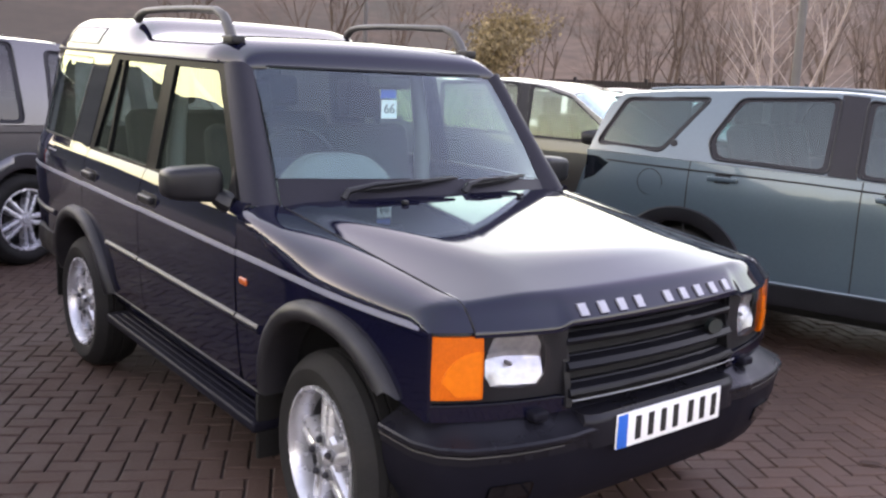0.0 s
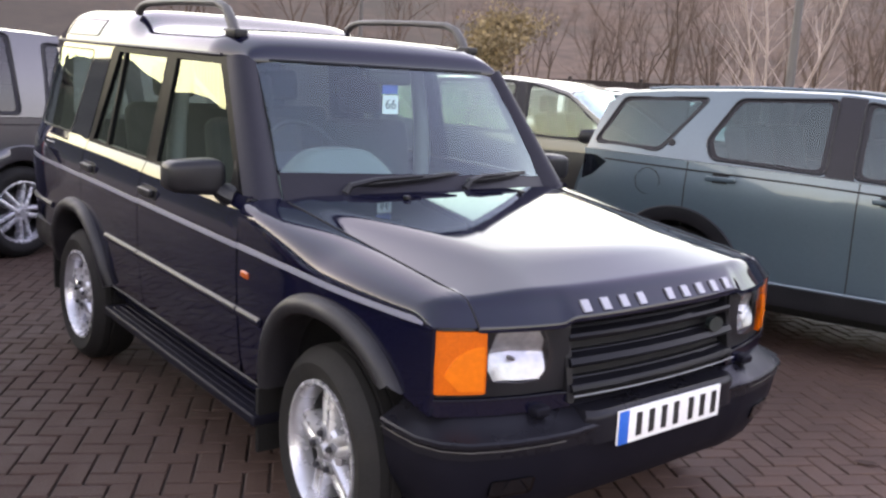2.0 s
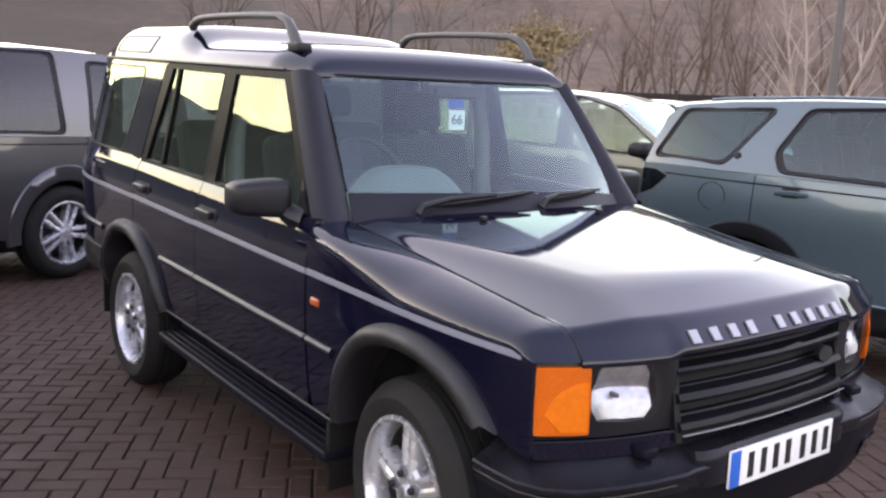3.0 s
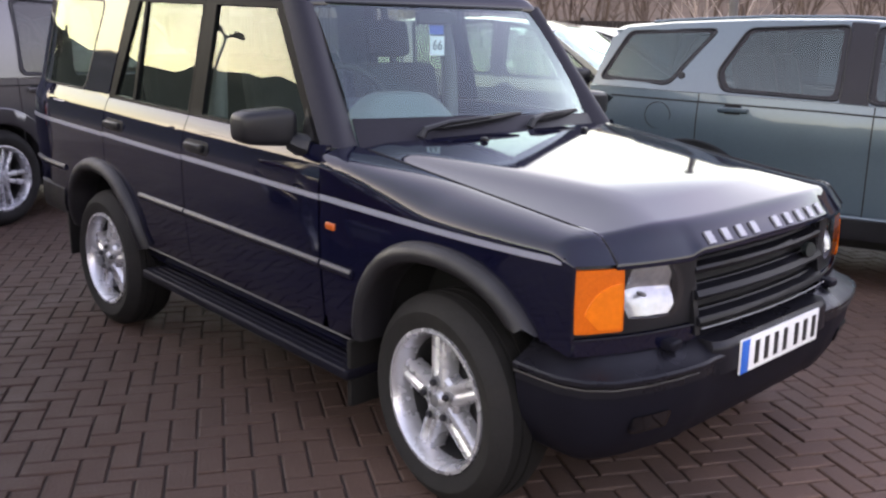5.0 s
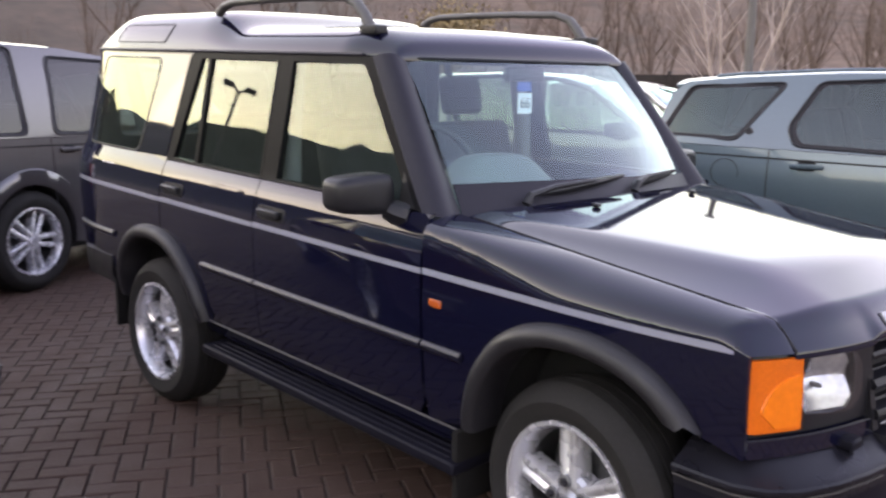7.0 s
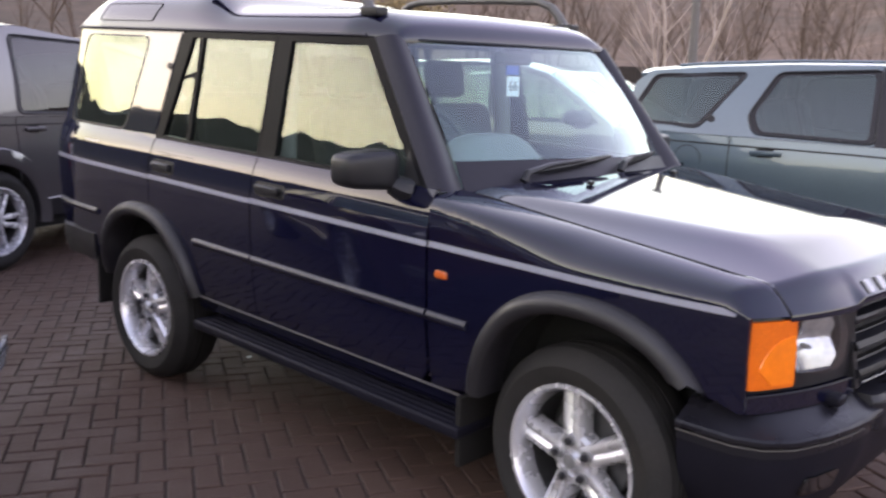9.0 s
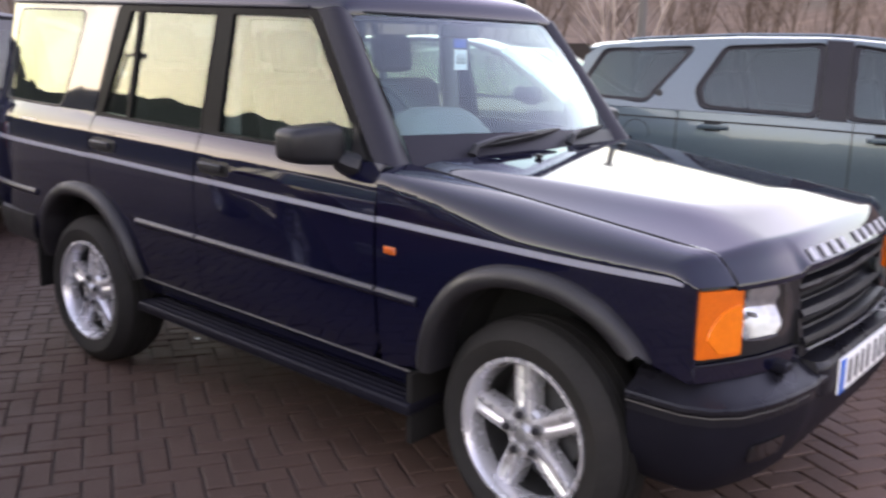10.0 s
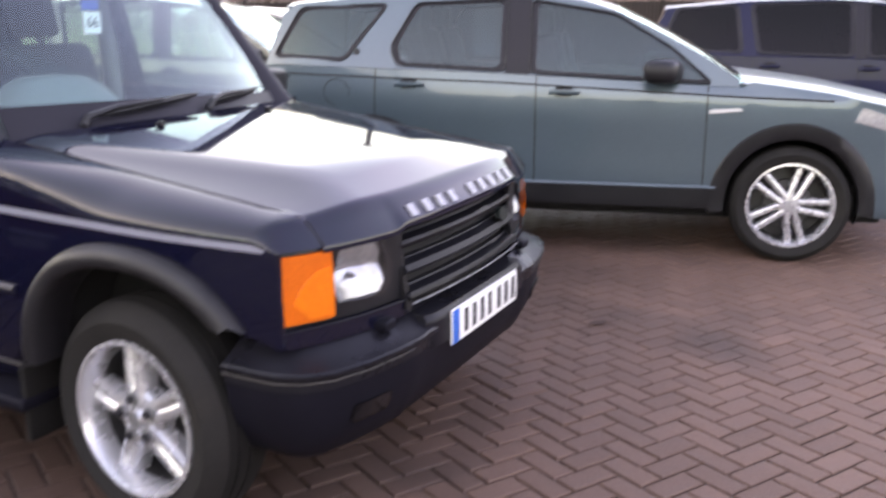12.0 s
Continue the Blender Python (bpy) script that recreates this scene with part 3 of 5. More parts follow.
def build_off_roader():
    car = thing("off_road_car", "dark navy blue boxy five-door off-roader with silver five-spoke wheels", "car")

    def add(name, bm, material, parent=car, label="", sharp=35):
        for v in bm.verts:
            v.co.z -= RAKE * v.co.x
            v.co.y, v.co.z = v.co.y - LEAN * (v.co.z - 0.4), v.co.z + LEAN * (v.co.y + 0.75)
        return part(name, bm, material, parent, label, sharp)

    fa, ra = FRONT_AXLE, REAR_AXLE
    for s in (-1, 1):
        inw = (0, -s, 0)
        on = lambda x, z, s=s, d=0.0: (x, s * (side_y(x, z) + d), z)
        # front wing
        low = arch(fa, 0.425, 0.488, 0.47, 0.70)
        outline = [(0.692, 0.47), *low, (1.795, 0.70), (1.80, 0.72), (1.80, 1.20), (0.70, 1.20), (0.692, 1.14)]
        wing = add("front_wing", panel(outline, lambda x, v, s=s: wing_xyz(x, v, s), inw, 0.014, du=0.02, dv=0.02), NAVY, car, "", 60)
        # doors
        outline = [(-0.328, 0.470), (0.640, 0.470), (0.676, 0.52), (0.682, 1.152), (-0.328, 1.152)]
        door = add("front_door", panel(outline, on, inw, 0.02, du=0.1, dv=0.03), NAVY)
        frame_out = [(-0.330, 1.156), (0.640, 1.156), (0.600, 1.20), (0.262, 1.640), (0.235, 1.650), (-0.330, 1.650)]
        pane = [(-0.225, 1.166), (0.520, 1.166), (0.520, 1.235), (0.222, 1.610), (0.205, 1.622), (-0.238, 1.622)]
        add("window_frame", panel(frame_out, lambda x, z, s=s: on(x, z, s, 0.003), inw, 0.03, [pane], 0.1, 0.05), FRAME, door, "black window frame")
        g = add("window_pane", panel(pane, lambda x, z, s=s: on(x, z, s, -0.008), inw, 0.0, du=0.15, dv=0.08), SIDEGLASS, door, "reflective side window")
        g.visible_shadow = False
        back = arch((ra[0], ra[1]), 0.425, 0.488, 0.47, 0.47)
        back = [p for p in back if p[0] > -1.14]
        outline = [(-1.142, 1.152), (-1.142, back[0][1] + 0.02), *back, (-0.335, 0.470), (-0.335, 1.152)]
        door = add("rear_door", panel(outline, on, inw, 0.02, du=0.1, dv=0.03), NAVY)
        frame_out = [(-1.145, 1.156), (-0.333, 1.156), (-0.333, 1.650), (-1.030, 1.650), (-1.065, 1.62)]
        pane = [(-0.860, 1.166), (-0.318 - 0.03, 1.166), (-0.350, 1.622), (-0.880, 1.622)]
        quart = [(-1.085, 1.170), (-0.888, 1.168), (-0.905, 1.622), (-0.968, 1.622)]
        add("window_frame", panel(frame_out, lambda x, z, s=s: on(x, z, s, 0.003), inw, 0.03, [pane, quart], 0.1, 0.05), FRAME, door, "black window frame")
        for p in (pane, quart):
            g = add("window_pane", panel(p, lambda x, z, s=s: on(x, z, s, -0.008), inw, 0.0, du=0.15, dv=0.08), SIDEGLASS, door, "reflective side window")
            g.visible_shadow = False
        # handles in their recesses, mirror-black
        for hx in (-1.02, -0.205):
            hb = box(hx - 0.075, hx + 0.075, s * (side_y(hx, 1.035) + 0.012) - 0.014, s * (side_y(hx, 1.035) + 0.012) + 0.014, 1.018, 1.052, 0.012, 3)
            add("door_handle", hb, BLACK, car, "black door handle")
            add("handle_recess", panel(rounded(hx - 0.095, 1.006, hx + 0.10, 1.062, 0.02), lambda x, z, s=s: on(x, z, s, 0.002), inw, 0.006), BLACK)
        # quarter panel
        back = arch(ra, 0.425, 0.488, 0.42, 0.42)
        back = [p for p in back if p[0] <= -1.148]
        hole = rounded(-2.045, 1.165, -1.440, 1.622, 0.055, 0.045, 0.105)
        outline = [(-2.140, 0.47), (-1.72, 0.42), *back, (-1.150, back[-1][1]), (-1.150, 1.14), (-1.072, 1.60), (-1.055, 1.652), (-2.135, 1.652), (-2.165, 1.10)]
        add("quarter_panel", panel(outline, on, inw, 0.02, [hole], 0.09, 0.03), NAVY)
        wrap = [(-2.112, 1.168), (-1.158, 1.168), (-1.080, 1.590), (-1.068, 1.638), (-2.105, 1.638)]
        add("pillar_glass", panel(wrap, lambda x, z, s=s: on(x, z, s, 0.004), inw, 0.008, [hole], 0.12, 0.06), PILLARGLASS, car, "dark glossy glass over the rear pillars")
        g = add("quarter_window", panel(hole, lambda x, z, s=s: on(x, z, s, 0.003), inw, 0.0, du=0.15, dv=0.08), SIDEGLASS, car, "reflective rear quarter window")
        g.visible_shadow = False
        ring_in = rounded(-2.037, 1.173, -1.446, 1.615, 0.052, 0.043, 0.102)
        add("window_seal", panel(hole, lambda x, z, s=s: on(x, z, s, 0.006), inw, 0.006, [ring_in], 0.15, 0.1), BLACK)
        # fuel flap line, side repeater
        add("panel_seam", panel(rounded(-1.80, 0.985 + 0.10, -1.66, 0.99 + 0.10, 0.002), lambda x, z, s=s: on(x, z, s, 0.002), inw, 0.004), SILVER)
        rep = box(0.728, 0.784, s * 0.884 - 0.013, s * 0.884 + 0.013, 0.866, 0.894, 0.010, 3)
        add("side_repeater", rep, REPEATER, car, "small orange side repeater lamp")
        # stripe and lower moulding
        for x0, x1 in ((-2.155, -1.150), (-1.140, -0.336), (-0.328, 0.684), (0.694, 1.768)):
            tip = 0.035 if x1 > 1.7 else 0
            add("side_stripe", panel([(x0, 0.966), (x1, 0.964), (x1, 0.972), (x1 - tip, 0.982), (x0, 0.986)], lambda x, z, s=s: on(x, z, s, 0.003), inw, 0.006), STRIPE, car, "pale grey side stripe")
        for x0, x1 in ((-2.145, -1.668), (-0.768, -0.337), (-0.326, 0.682), (0.694, 0.872)):
            prof = [(x0, 0.712), (x1, 0.712), (x1, 0.745), (x0, 0.745)]
            add("side_moulding", panel(prof, lambda x, z, s=s: on(x, z, s, 0.014 - 0.010 * abs((z - 0.7285) / 0.0165) ** 2), inw, 0.02, dv=0.006), MOULD)
        # sill, running board
        add("sill", panel([(-0.84, 0.40), (0.83, 0.40), (0.83, 0.466), (-0.84, 0.466)], lambda x, z, s=s: on(x, z, s, -0.01), inw, 0.05), NAVY)
        # pale tube added as the glint on the doors' bottom edge
        add("sill_glint", tube([on(x, 0.470, s, 0.002) for x in np.linspace(-0.80, 0.82, 16)], 0.0035, 6), RAIL, car, "thin pale line for the glint along the door bottoms")
        step = box(-0.78, 0.85, s * 0.80 - 0.10, s * 0.80 + 0.10, 0.325, 0.370, 0.018, 3)
        step_ob = add("running_board", step, SKIRT, car, "black plastic running board")
        for k in range(5):
            add("tread_rib", box(-0.72, 0.80, s * (0.735 + 0.033 * k) - 0.006, s * (0.735 + 0.033 * k) + 0.006, 0.368, 0.375, 0.003, 1), SKIRT, step_ob)
        # wheel arch flares and inner arches
        for centre, lol, lor in ((fa, 0.50, 0.735), (ra, 0.395, 0.43)):
            prof = ((0.392, 0.455, -0.10), (0.392, 0.455, 0.024), (0.399, 0.462, 0.037), (0.421, 0.486, 0.045), (0.442, 0.508, 0.034), (0.453, 0.520, 0.012), (0.455, 0.522, -0.008))
            bm = bmesh.new()
            rows = [arch(centre, a, b, lol, lor, 40) for a, b, _ in prof]
            n = min(len(r) for r in rows)
            pts = [[r[round(i * (len(r) - 1) / (n - 1))] for i in range(n)] for r in rows]
            vs = [[bm.verts.new(on(x, z, s, prof[j][2])) for x, z in pts[j]] for j in range(len(prof))]
            for j in range(len(prof) - 1):
                for i in range(n - 1):
                    bm.faces.new((vs[j][i], vs[j][i + 1], vs[j + 1][i + 1], vs[j + 1][i]))
            for i in (0, n - 1):
                bm.faces.new([vs[j][i] for j in range(len(prof))])
            bmesh.ops.recalc_face_normals(bm, faces=bm.faces[:])
            add("wheel_arch_flare", bm, GREYPLASTIC, car, "worn grey plastic wheel arch flare", 50)
            inner = arch(centre, 0.408, 0.470, 0.42, 0.46, 24)
            bm = bmesh.new()
            va = [bm.verts.new((x, s * 0.80, z)) for x, z in inner]
            vb = [bm.verts.new((x, s * 0.45, z)) for x, z in inner]
            for i in range(len(inner) - 1):
                bm.faces.new((va[i], va[i + 1], vb[i + 1], vb[i]))
            bm.faces.new(vb)
            add("arch_liner", bm, DARK)
        # mudflaps
        for x, zl in ((0.832, 0.20), (-1.725, 0.21)):
            add("mudflap", box(x - 0.012, x + 0.012, s * 0.765 - 0.11, s * 0.765 + 0.11, zl + 0.02, zl + 0.27, 0.006, 2), TREAD, car, "black rubber mudflap")
        # A pillar
        def pillar(u, v, s=s):
            k = v
            inner, outer = Vector((0.678 - 0.378 * k + 0.01, s * (0.700 - 0.07 * k), 1.115 + 0.535 * k)), Vector((0.648 - 0.398 * k, s * (0.846 - 0.118 * k), 1.140 + 0.510 * k))
            p = inner.lerp(outer, u) + Vector((0.03, s * 0.018, 0.012)) * math.sin(math.pi * u)
            return p
        add("a_pillar", shell(grid(8, 14, pillar), (-1, -s * 0.6, -0.2), 0.03), PILLAR, car, "dark satin windscreen pillar")
        # gutter
        add("roof_gutter", tube([on(x, 1.655, s, 0.004) for x in np.linspace(-2.13, 0.20, 24)], 0.008, 6), PILLAR)
        # roof rail with legs
        rail = [(0.135, 0.628, 1.725), (0.088, 0.628, 1.795), (0.04, 0.628, 1.843), (-0.04, 0.628, 1.868), (-0.3, 0.628, 1.874), (-0.62, 0.628, 1.874), (-0.86, 0.628, 1.868), (-0.93, 0.628, 1.855), (-0.98, 0.628, 1.825)]
        add("roof_rail", tube([(x, s * y, z) for x, y, z in rail], [0.024, 0.024, 0.022, 0.019, 0.017, 0.017, 0.018, 0.020, 0.024], 12, squash=0.9), RAIL, car, "dark grey roof rail")
        add("rail_foot", box(0.085, 0.185, s * 0.628 - 0.032, s * 0.628 + 0.032, 1.728, 1.764, 0.012, 3), BLACK)
        # raised side light in the roof
        h0 = roof_height(-1.6)
        def alp(x, z, s=s, d=0.004):
            rise = min(0.999, max(0.0, (z - ROOF_Z) / (h0 + 0.002)))
            a = (1 - rise ** 2) ** (1 / 14)
            return (x, s * (roof_half(x) * a * (1 - 0.38 * h0 * rise) + d), z)
        edge_out, edge_in = rounded(-1.90, 1.692, -1.36, 1.782, 0.02, 0.03, 0.03), rounded(-1.894, 1.697, -1.366, 1.777, 0.018, 0.03, 0.03)
        add("roof_side_window", panel(edge_in, lambda x, z, s=s: alp(x, z, s, 0.001), inw, 0.004, du=0.1, dv=0.015), NAVY)
        add("window_seal", panel(edge_out, alp, inw, 0.006, [edge_in], 0.1, 0.02), BLACK)
        # door mirror
        bm = bmesh.new()
        bmesh.ops.create_uvsphere(bm, u_segments=32, v_segments=16, radius=1)
        for v in bm.verts:
            q = [math.copysign(abs(c) ** 0.44, c) for c in v.co]
            v.co = Vector((0.455 + 0.060 * q[0] - 0.02 * q[1] * s, s * (0.958 + 0.108 * q[1] * s), 1.200 + (0.066 - 0.008 * q[1] * s) * q[2]))
        mir = add("door_mirror", bm, BLACK, car, "black plastic door mirror")
        add("mirror_glass", panel(rounded(0.87, 1.150, 1.05, 1.250, 0.03), lambda y, z, s=s: (0.400 - 0.02 * (y - 0.968) * 5, s * y, z), (1, 0, 0), 0.004), CHROME, mir, "mirror glass")
        add("mirror_arm", tube([(0.49, s * 0.87, 1.15), (0.52, s * 0.845, 1.135), (0.56, s * 0.82, 1.125)], [0.035, 0.045, 0.05], 10), BLACK, mir)
        add("mirror_mount", panel([(0.52, 1.16), (0.60, 1.16), (0.52, 1.27)], lambda x, z, s=s: on(x, z, s, 0.004), inw, 0.02), BLACK, mir)
        # lamps
        f = lambda y, z, s=s: (face_x(y) - 0.010, s * y, z)
        lamp = add("headlamp_housing", panel(rounded(0.40, 0.755, 0.80, 0.985, 0.01), lambda y, z, s=s: (face_x(y) - 0.085, s * y, z), (-1, 0, 0), 0.03), BLACK, car)
        lens_o = [(0.656, 0.797), (0.674, 0.832), (0.675, 0.880), (0.656, 0.936), (0.638, 0.955), (0.533, 0.959), (0.504, 0.946), (0.485, 0.905), (0.480, 0.860), (0.488, 0.818), (0.506, 0.792), (0.563, 0.788)]
        def bowl(y, z, s=s):
            deep = float(np.interp(z, (0.786, 0.830, 0.874, 0.915, 0.960), (0.0, 0.014, 0.036, 0.020, 0.024)))
            flute = 0.0022 * abs(math.sin((y - 0.577) * 150)) * smooth01((z - 0.90) / 0.02)
            return (face_x(y) - 0.008 - deep - flute - 0.030 * max(0, 1 - ((y - 0.577) / 0.09) ** 2), s * y, z)
        add("reflector", panel(lens_o, bowl, (-1, 0, 0), 0.003, du=0.014, dv=0.014), REFLECT, lamp, "silver lamp reflector", 20)
        add("bulb", tube([(face_x(0.577) - 0.070, s * 0.577, 0.852), (face_x(0.577) - 0.044, s * 0.577, 0.852), (face_x(0.577) - 0.036, s * 0.577, 0.852)], [0.007, 0.007, 0.003], 10), HUBGREY, lamp, "small capped lamp bulb")
        lens = add("lens", panel(lens_o, lambda y, z, s=s: (face_x(y) - 0.002 + 0.008 * (1 - ((z - 0.864) / 0.09) ** 2), s * y, z), (-1, 0, 0), 0.0, du=0.03, dv=0.02), LENS, lamp, "clear glass lens")
        lens.visible_shadow = False
        add("lamp_bezel", panel([(0.405, 0.752), (0.832, 0.752), (0.840, 0.984), (0.405, 0.984)], lambda y, z, s=s: (face_x(y) - 0.014 - 0.010 * smooth01((z - 0.95) / 0.03), s * y, z), (-1, 0, 0), 0.02, [lens_o], 0.04, 0.05), BLACK, lamp, "black lamp surround")
        ind_o = rounded(0.690, 0.768, 0.828, 0.952, 0.008)
        ind = add("indicator_lamp", panel(ind_o, lambda y, z, s=s: (face_x(y) + 0.004 - 0.02 * max(0, (y - 0.815) / 0.018) ** 2 - 0.05 * max(0, z - 0.86), s * y, z), (-1, 0, 0), 0.03, du=0.015, dv=0.02), AMBER, car, "large orange indicator lamp")
        cone = [(0.698, 0.778), (0.765, 0.778)] + [(0.698 + 0.106 * math.cos(a), 0.805 + 0.105 * math.sin(a)) for a in np.linspace(0.15, 1.57, 14)]
        add("lit_facet", panel(cone, lambda y, z, s=s: (face_x(y) + 0.0075 - 0.05 * max(0, z - 0.86), s * y, z), (-1, 0, 0), 0.008, du=0.02, dv=0.02), AMBERLIT, ind, "orange inner facet with its catch of light in the colour")
        # strip under the lamps, wedge beside the grille
        add("lamp_trim", panel([(0.40, 0.700), (0.818, 0.700), (0.828, 0.715), (0.830, 0.750), (0.40, 0.746)], lambda y, z, s=s: (face_x(y) - 0.002, s * y, z), (-1, 0, 0), 0.03, du=0.04), NAVY)
        add("trim_bead", tube([(face_x(y) + 0.001, s * y, 0.750 - 0.012 * smooth01((0.46 - y) / 0.1)) for y in np.linspace(0.40, 0.826, 14)], 0.0025, 6), BUMPER)
    # bonnet with letters
    bon = add("bonnet", shell(grid(96, 100, lambda u, v: bonnet_xyz(1 - (1 - u) ** 1.8, (2 * v - 1) * 0.717)), (0, 0, -1), 0.018), NAVY, car, "", 60)
    for k in range(9):
        y = -0.358 + k * 0.0815 + (0.0 if k < 4 else 0.060)
        def lfn(u, v, y=y):
            return Vector(nose_at(y + (u - 0.5) * 0.030, 0.990 + 0.031 * v)) + Vector((0.005, 0, 0.003))
        add("letter_bar", shell(grid(2, 4, lfn), (-1, 0, -0.6), 0.006), SILVER, bon, "silver raised bar of the nose lettering")
    for sy in (-1, 1):
        add("shut_line", tube([Vector(bonnet_xyz(r, sy * 0.7180)) + Vector((0.001, 0, 0.0)) for r in (*np.linspace(0.02, 0.86, 24), *np.linspace(0.88, 1.0, 16))], 0.0032, 6), DARK)
    for y in (-0.3, 0.3):
        p = bonnet_xyz(0.10, y)
        add("washer_jet", box(p[0] - 0.012, p[0] + 0.012, y - 0.012, y + 0.012, p[2] + 0.001, p[2] + 0.016, 0.005), BLACK, bon)
    # cowl
    add("cowl", shell(grid(4, 20, lambda u, v: tuple(Vector(screen_xyz((2 * v - 1) * 0.715, 0.0)).lerp(Vector(bonnet_xyz(0, (2 * v - 1) * 0.715)) + Vector((0.01, 0, -0.012)), u))), (0, 0, -1), 0.01), BLACK)
    # screen
    g = add("windscreen", shell(grid(12, 20, lambda u, v: screen_xyz((2 * v - 1) * 0.70, u)), (-1, 0, -0.5), 0.0), SCREEN, car, "clear windscreen glass")
    g.visible_shadow = False
    add("scuttle_panel", shell(grid(4, 24, lambda u, v: tuple(Vector(screen_xyz((2 * v - 1) * 0.70, (0.215 - 0.085 * v) * u)) + Vector((0.006, 0, 0.004)))), (-1, 0, -0.5), 0.004), PILLAR, car, "matt black scuttle below the windscreen")
    add("screen_seal", tube([Vector(screen_xyz(y, 1.0)) + Vector((0.004, 0, 0)) for y in np.linspace(-0.7, 0.7, 15)], 0.006, 6), BLACK)
    # wipers
    for y0, k0, y1, k1, ya in ((-0.40, 0.095, 0.10, 0.160, -0.47), (0.13, 0.095, 0.56, 0.150, 0.10)):
        blade = [Vector(screen_xyz(y0 + (y1 - y0) * t, k0 + (k1 - k0) * t)) + Vector((0.022, 0, 0.016)) for t in np.linspace(0, 1, 8)]
        wip = add("wiper_blade", tube(blade, [0.004, 0.008, 0.010, 0.010, 0.010, 0.009, 0.007, 0.004], 6, squash=1.6), BLACK, car, "black wiper blade")
        base = Vector(bonnet_xyz(0, ya)) + Vector((-0.03, 0, 0.0))
        mid = blade[4] + Vector((0.012, 0, 0.012))
        add("wiper_arm", tube([base, base + Vector((0, 0.02, 0.03)), base.lerp(mid, 0.4) + Vector((0, 0, 0.028)), mid], [0.018, 0.014, 0.010, 0.007], 8), BLACK, wip)
    # roof
    ws = [math.copysign(1 - (1 - abs(t)) ** 2.8, t) for t in np.linspace(-1, 1, 49)]
    xs = sorted({*np.linspace(0.32, 0.0, 18).tolist(), *np.linspace(0.0, -1.75, 42).tolist(), *np.linspace(-1.75, -2.16, 20).tolist()})
    add("roof", shell(grid(len(xs) - 1, 48, lambda u, v: roof_xyz(xs[round(u * (len(xs) - 1))], ws[round(v * 48)])), (0, 0, -1), 0.02), NAVY, car, "", 50)
    add("sunroof", panel(rounded(-0.52, -0.40, -0.02, 0.40, 0.05), lambda x, y: (x, y, roof_xyz(x, y / roof_half(x))[2] + 0.006), (0, 0, -1), 0.01, du=0.05, dv=0.05), TINTED, car, "dark glass sunroof")
    # tailgate and rear bumper
    add("tailgate", panel([(-0.78, 0.55), (0.78, 0.55), (0.80, 1.10), (0.66, 1.655), (-0.66, 1.655), (-0.80, 1.10)], lambda y, z: (-2.150 - 0.03 * (1 - (y / 0.8) ** 2) + max(0, z - 1.1) * 0.05, y, z), (1, 0, 0), 0.03, [rounded(-0.62, 1.18, 0.62, 1.58, 0.05)]), NAVY)
    g = add("rear_window", panel(rounded(-0.62, 1.18, 0.62, 1.58, 0.05), lambda y, z: (-2.155 - 0.03 * (1 - (y / 0.8) ** 2) + max(0, z - 1.1) * 0.05, y, z), (1, 0, 0), 0.0), SIDEGLASS)
    g.visible_shadow = False
    def sweep(path, section, name, material, label="", sharp=40):
        bm = bmesh.new()
        path = [Vector((x, y, 0)) for x, y in path]
        rows = []
        for i, p in enumerate(path):
            d = (path[min(i + 1, len(path) - 1)] - path[max(i - 1, 0)]).normalized()
            nrm = Vector((-d.y, d.x, 0))
            rows.append([bm.verts.new(p + nrm * o + Vector((0, 0, z))) for o, z in section])
        m = len(section)
        for r0, r1 in zip(rows, rows[1:]):
            for k in range(m):
                bm.faces.new((r0[k], r0[(k + 1) % m], r1[(k + 1) % m], r1[k]))
        bm.faces.new(rows[0])
        bm.faces.new(rows[-1][::-1])
        bmesh.ops.recalc_face_normals(bm, faces=bm.faces[:])
        return add(name, bm, material, car, label, sharp)
    half = [(1.640, 0.878), (1.720, 0.876), (1.800, 0.870), (1.868, 0.838), (1.921, 0.775), (1.962, 0.66), (1.985, 0.55), (1.995, 0.47), (1.998, 0.43), (1.994, 0.395), (1.996, 0.3), (1.998, 0.0)]
    path = [(x, -y) for x, y in half] + [(x, y) for x, y in half[-2::-1]]
    sec_top = [(0.000, 0.632), (0.008, 0.634), (0.012, 0.640), (0.012, 0.650), (0.007, 0.656), (-0.004, 0.659), (-0.055, 0.682), (-0.070, 0.694), (-0.085, 0.700), (-0.16, 0.704), (-0.16, 0.60), (0.0, 0.60)]
    sweep(path, [(-o, z) for o, z in sec_top], "front_bumper", BUMPER, "black plastic front bumper", 25)
    sec_line = [(0.004, 0.624), (0.008, 0.625), (0.008, 0.628), (0.004, 0.629)]
    for side in (path[:8], path[-8:]):
        sweep(side, [(-o, z) for o, z in sec_line], "bumper_bead", RAIL, "thin grey bead along the bumper")
    add("plate_plinth", panel([(-0.40, 0.590), (0.40, 0.590), (0.37, 0.692), (-0.37, 0.692)], lambda y, z: (2.010 - 0.014 * smooth01((z - 0.672) / 0.02) - 0.03 * smooth01((abs(y) - 0.33) / 0.07), y, z), (-1, 0, 0), 0.08, du=0.035, dv=0.008), BUMPER, car, "raised middle of the bumper behind the plate", 50)
    sec_low = [(-0.004, 0.634), (-0.002, 0.618), (-0.012, 0.54), (-0.036, 0.46), (-0.075, 0.385), (-0.11, 0.360), (-0.20, 0.360), (-0.20, 0.634)]
    sweep(path, [(-a, b) for a, b in sec_low], "bumper_skirt", SKIRT, "dark lower bumper skirt")
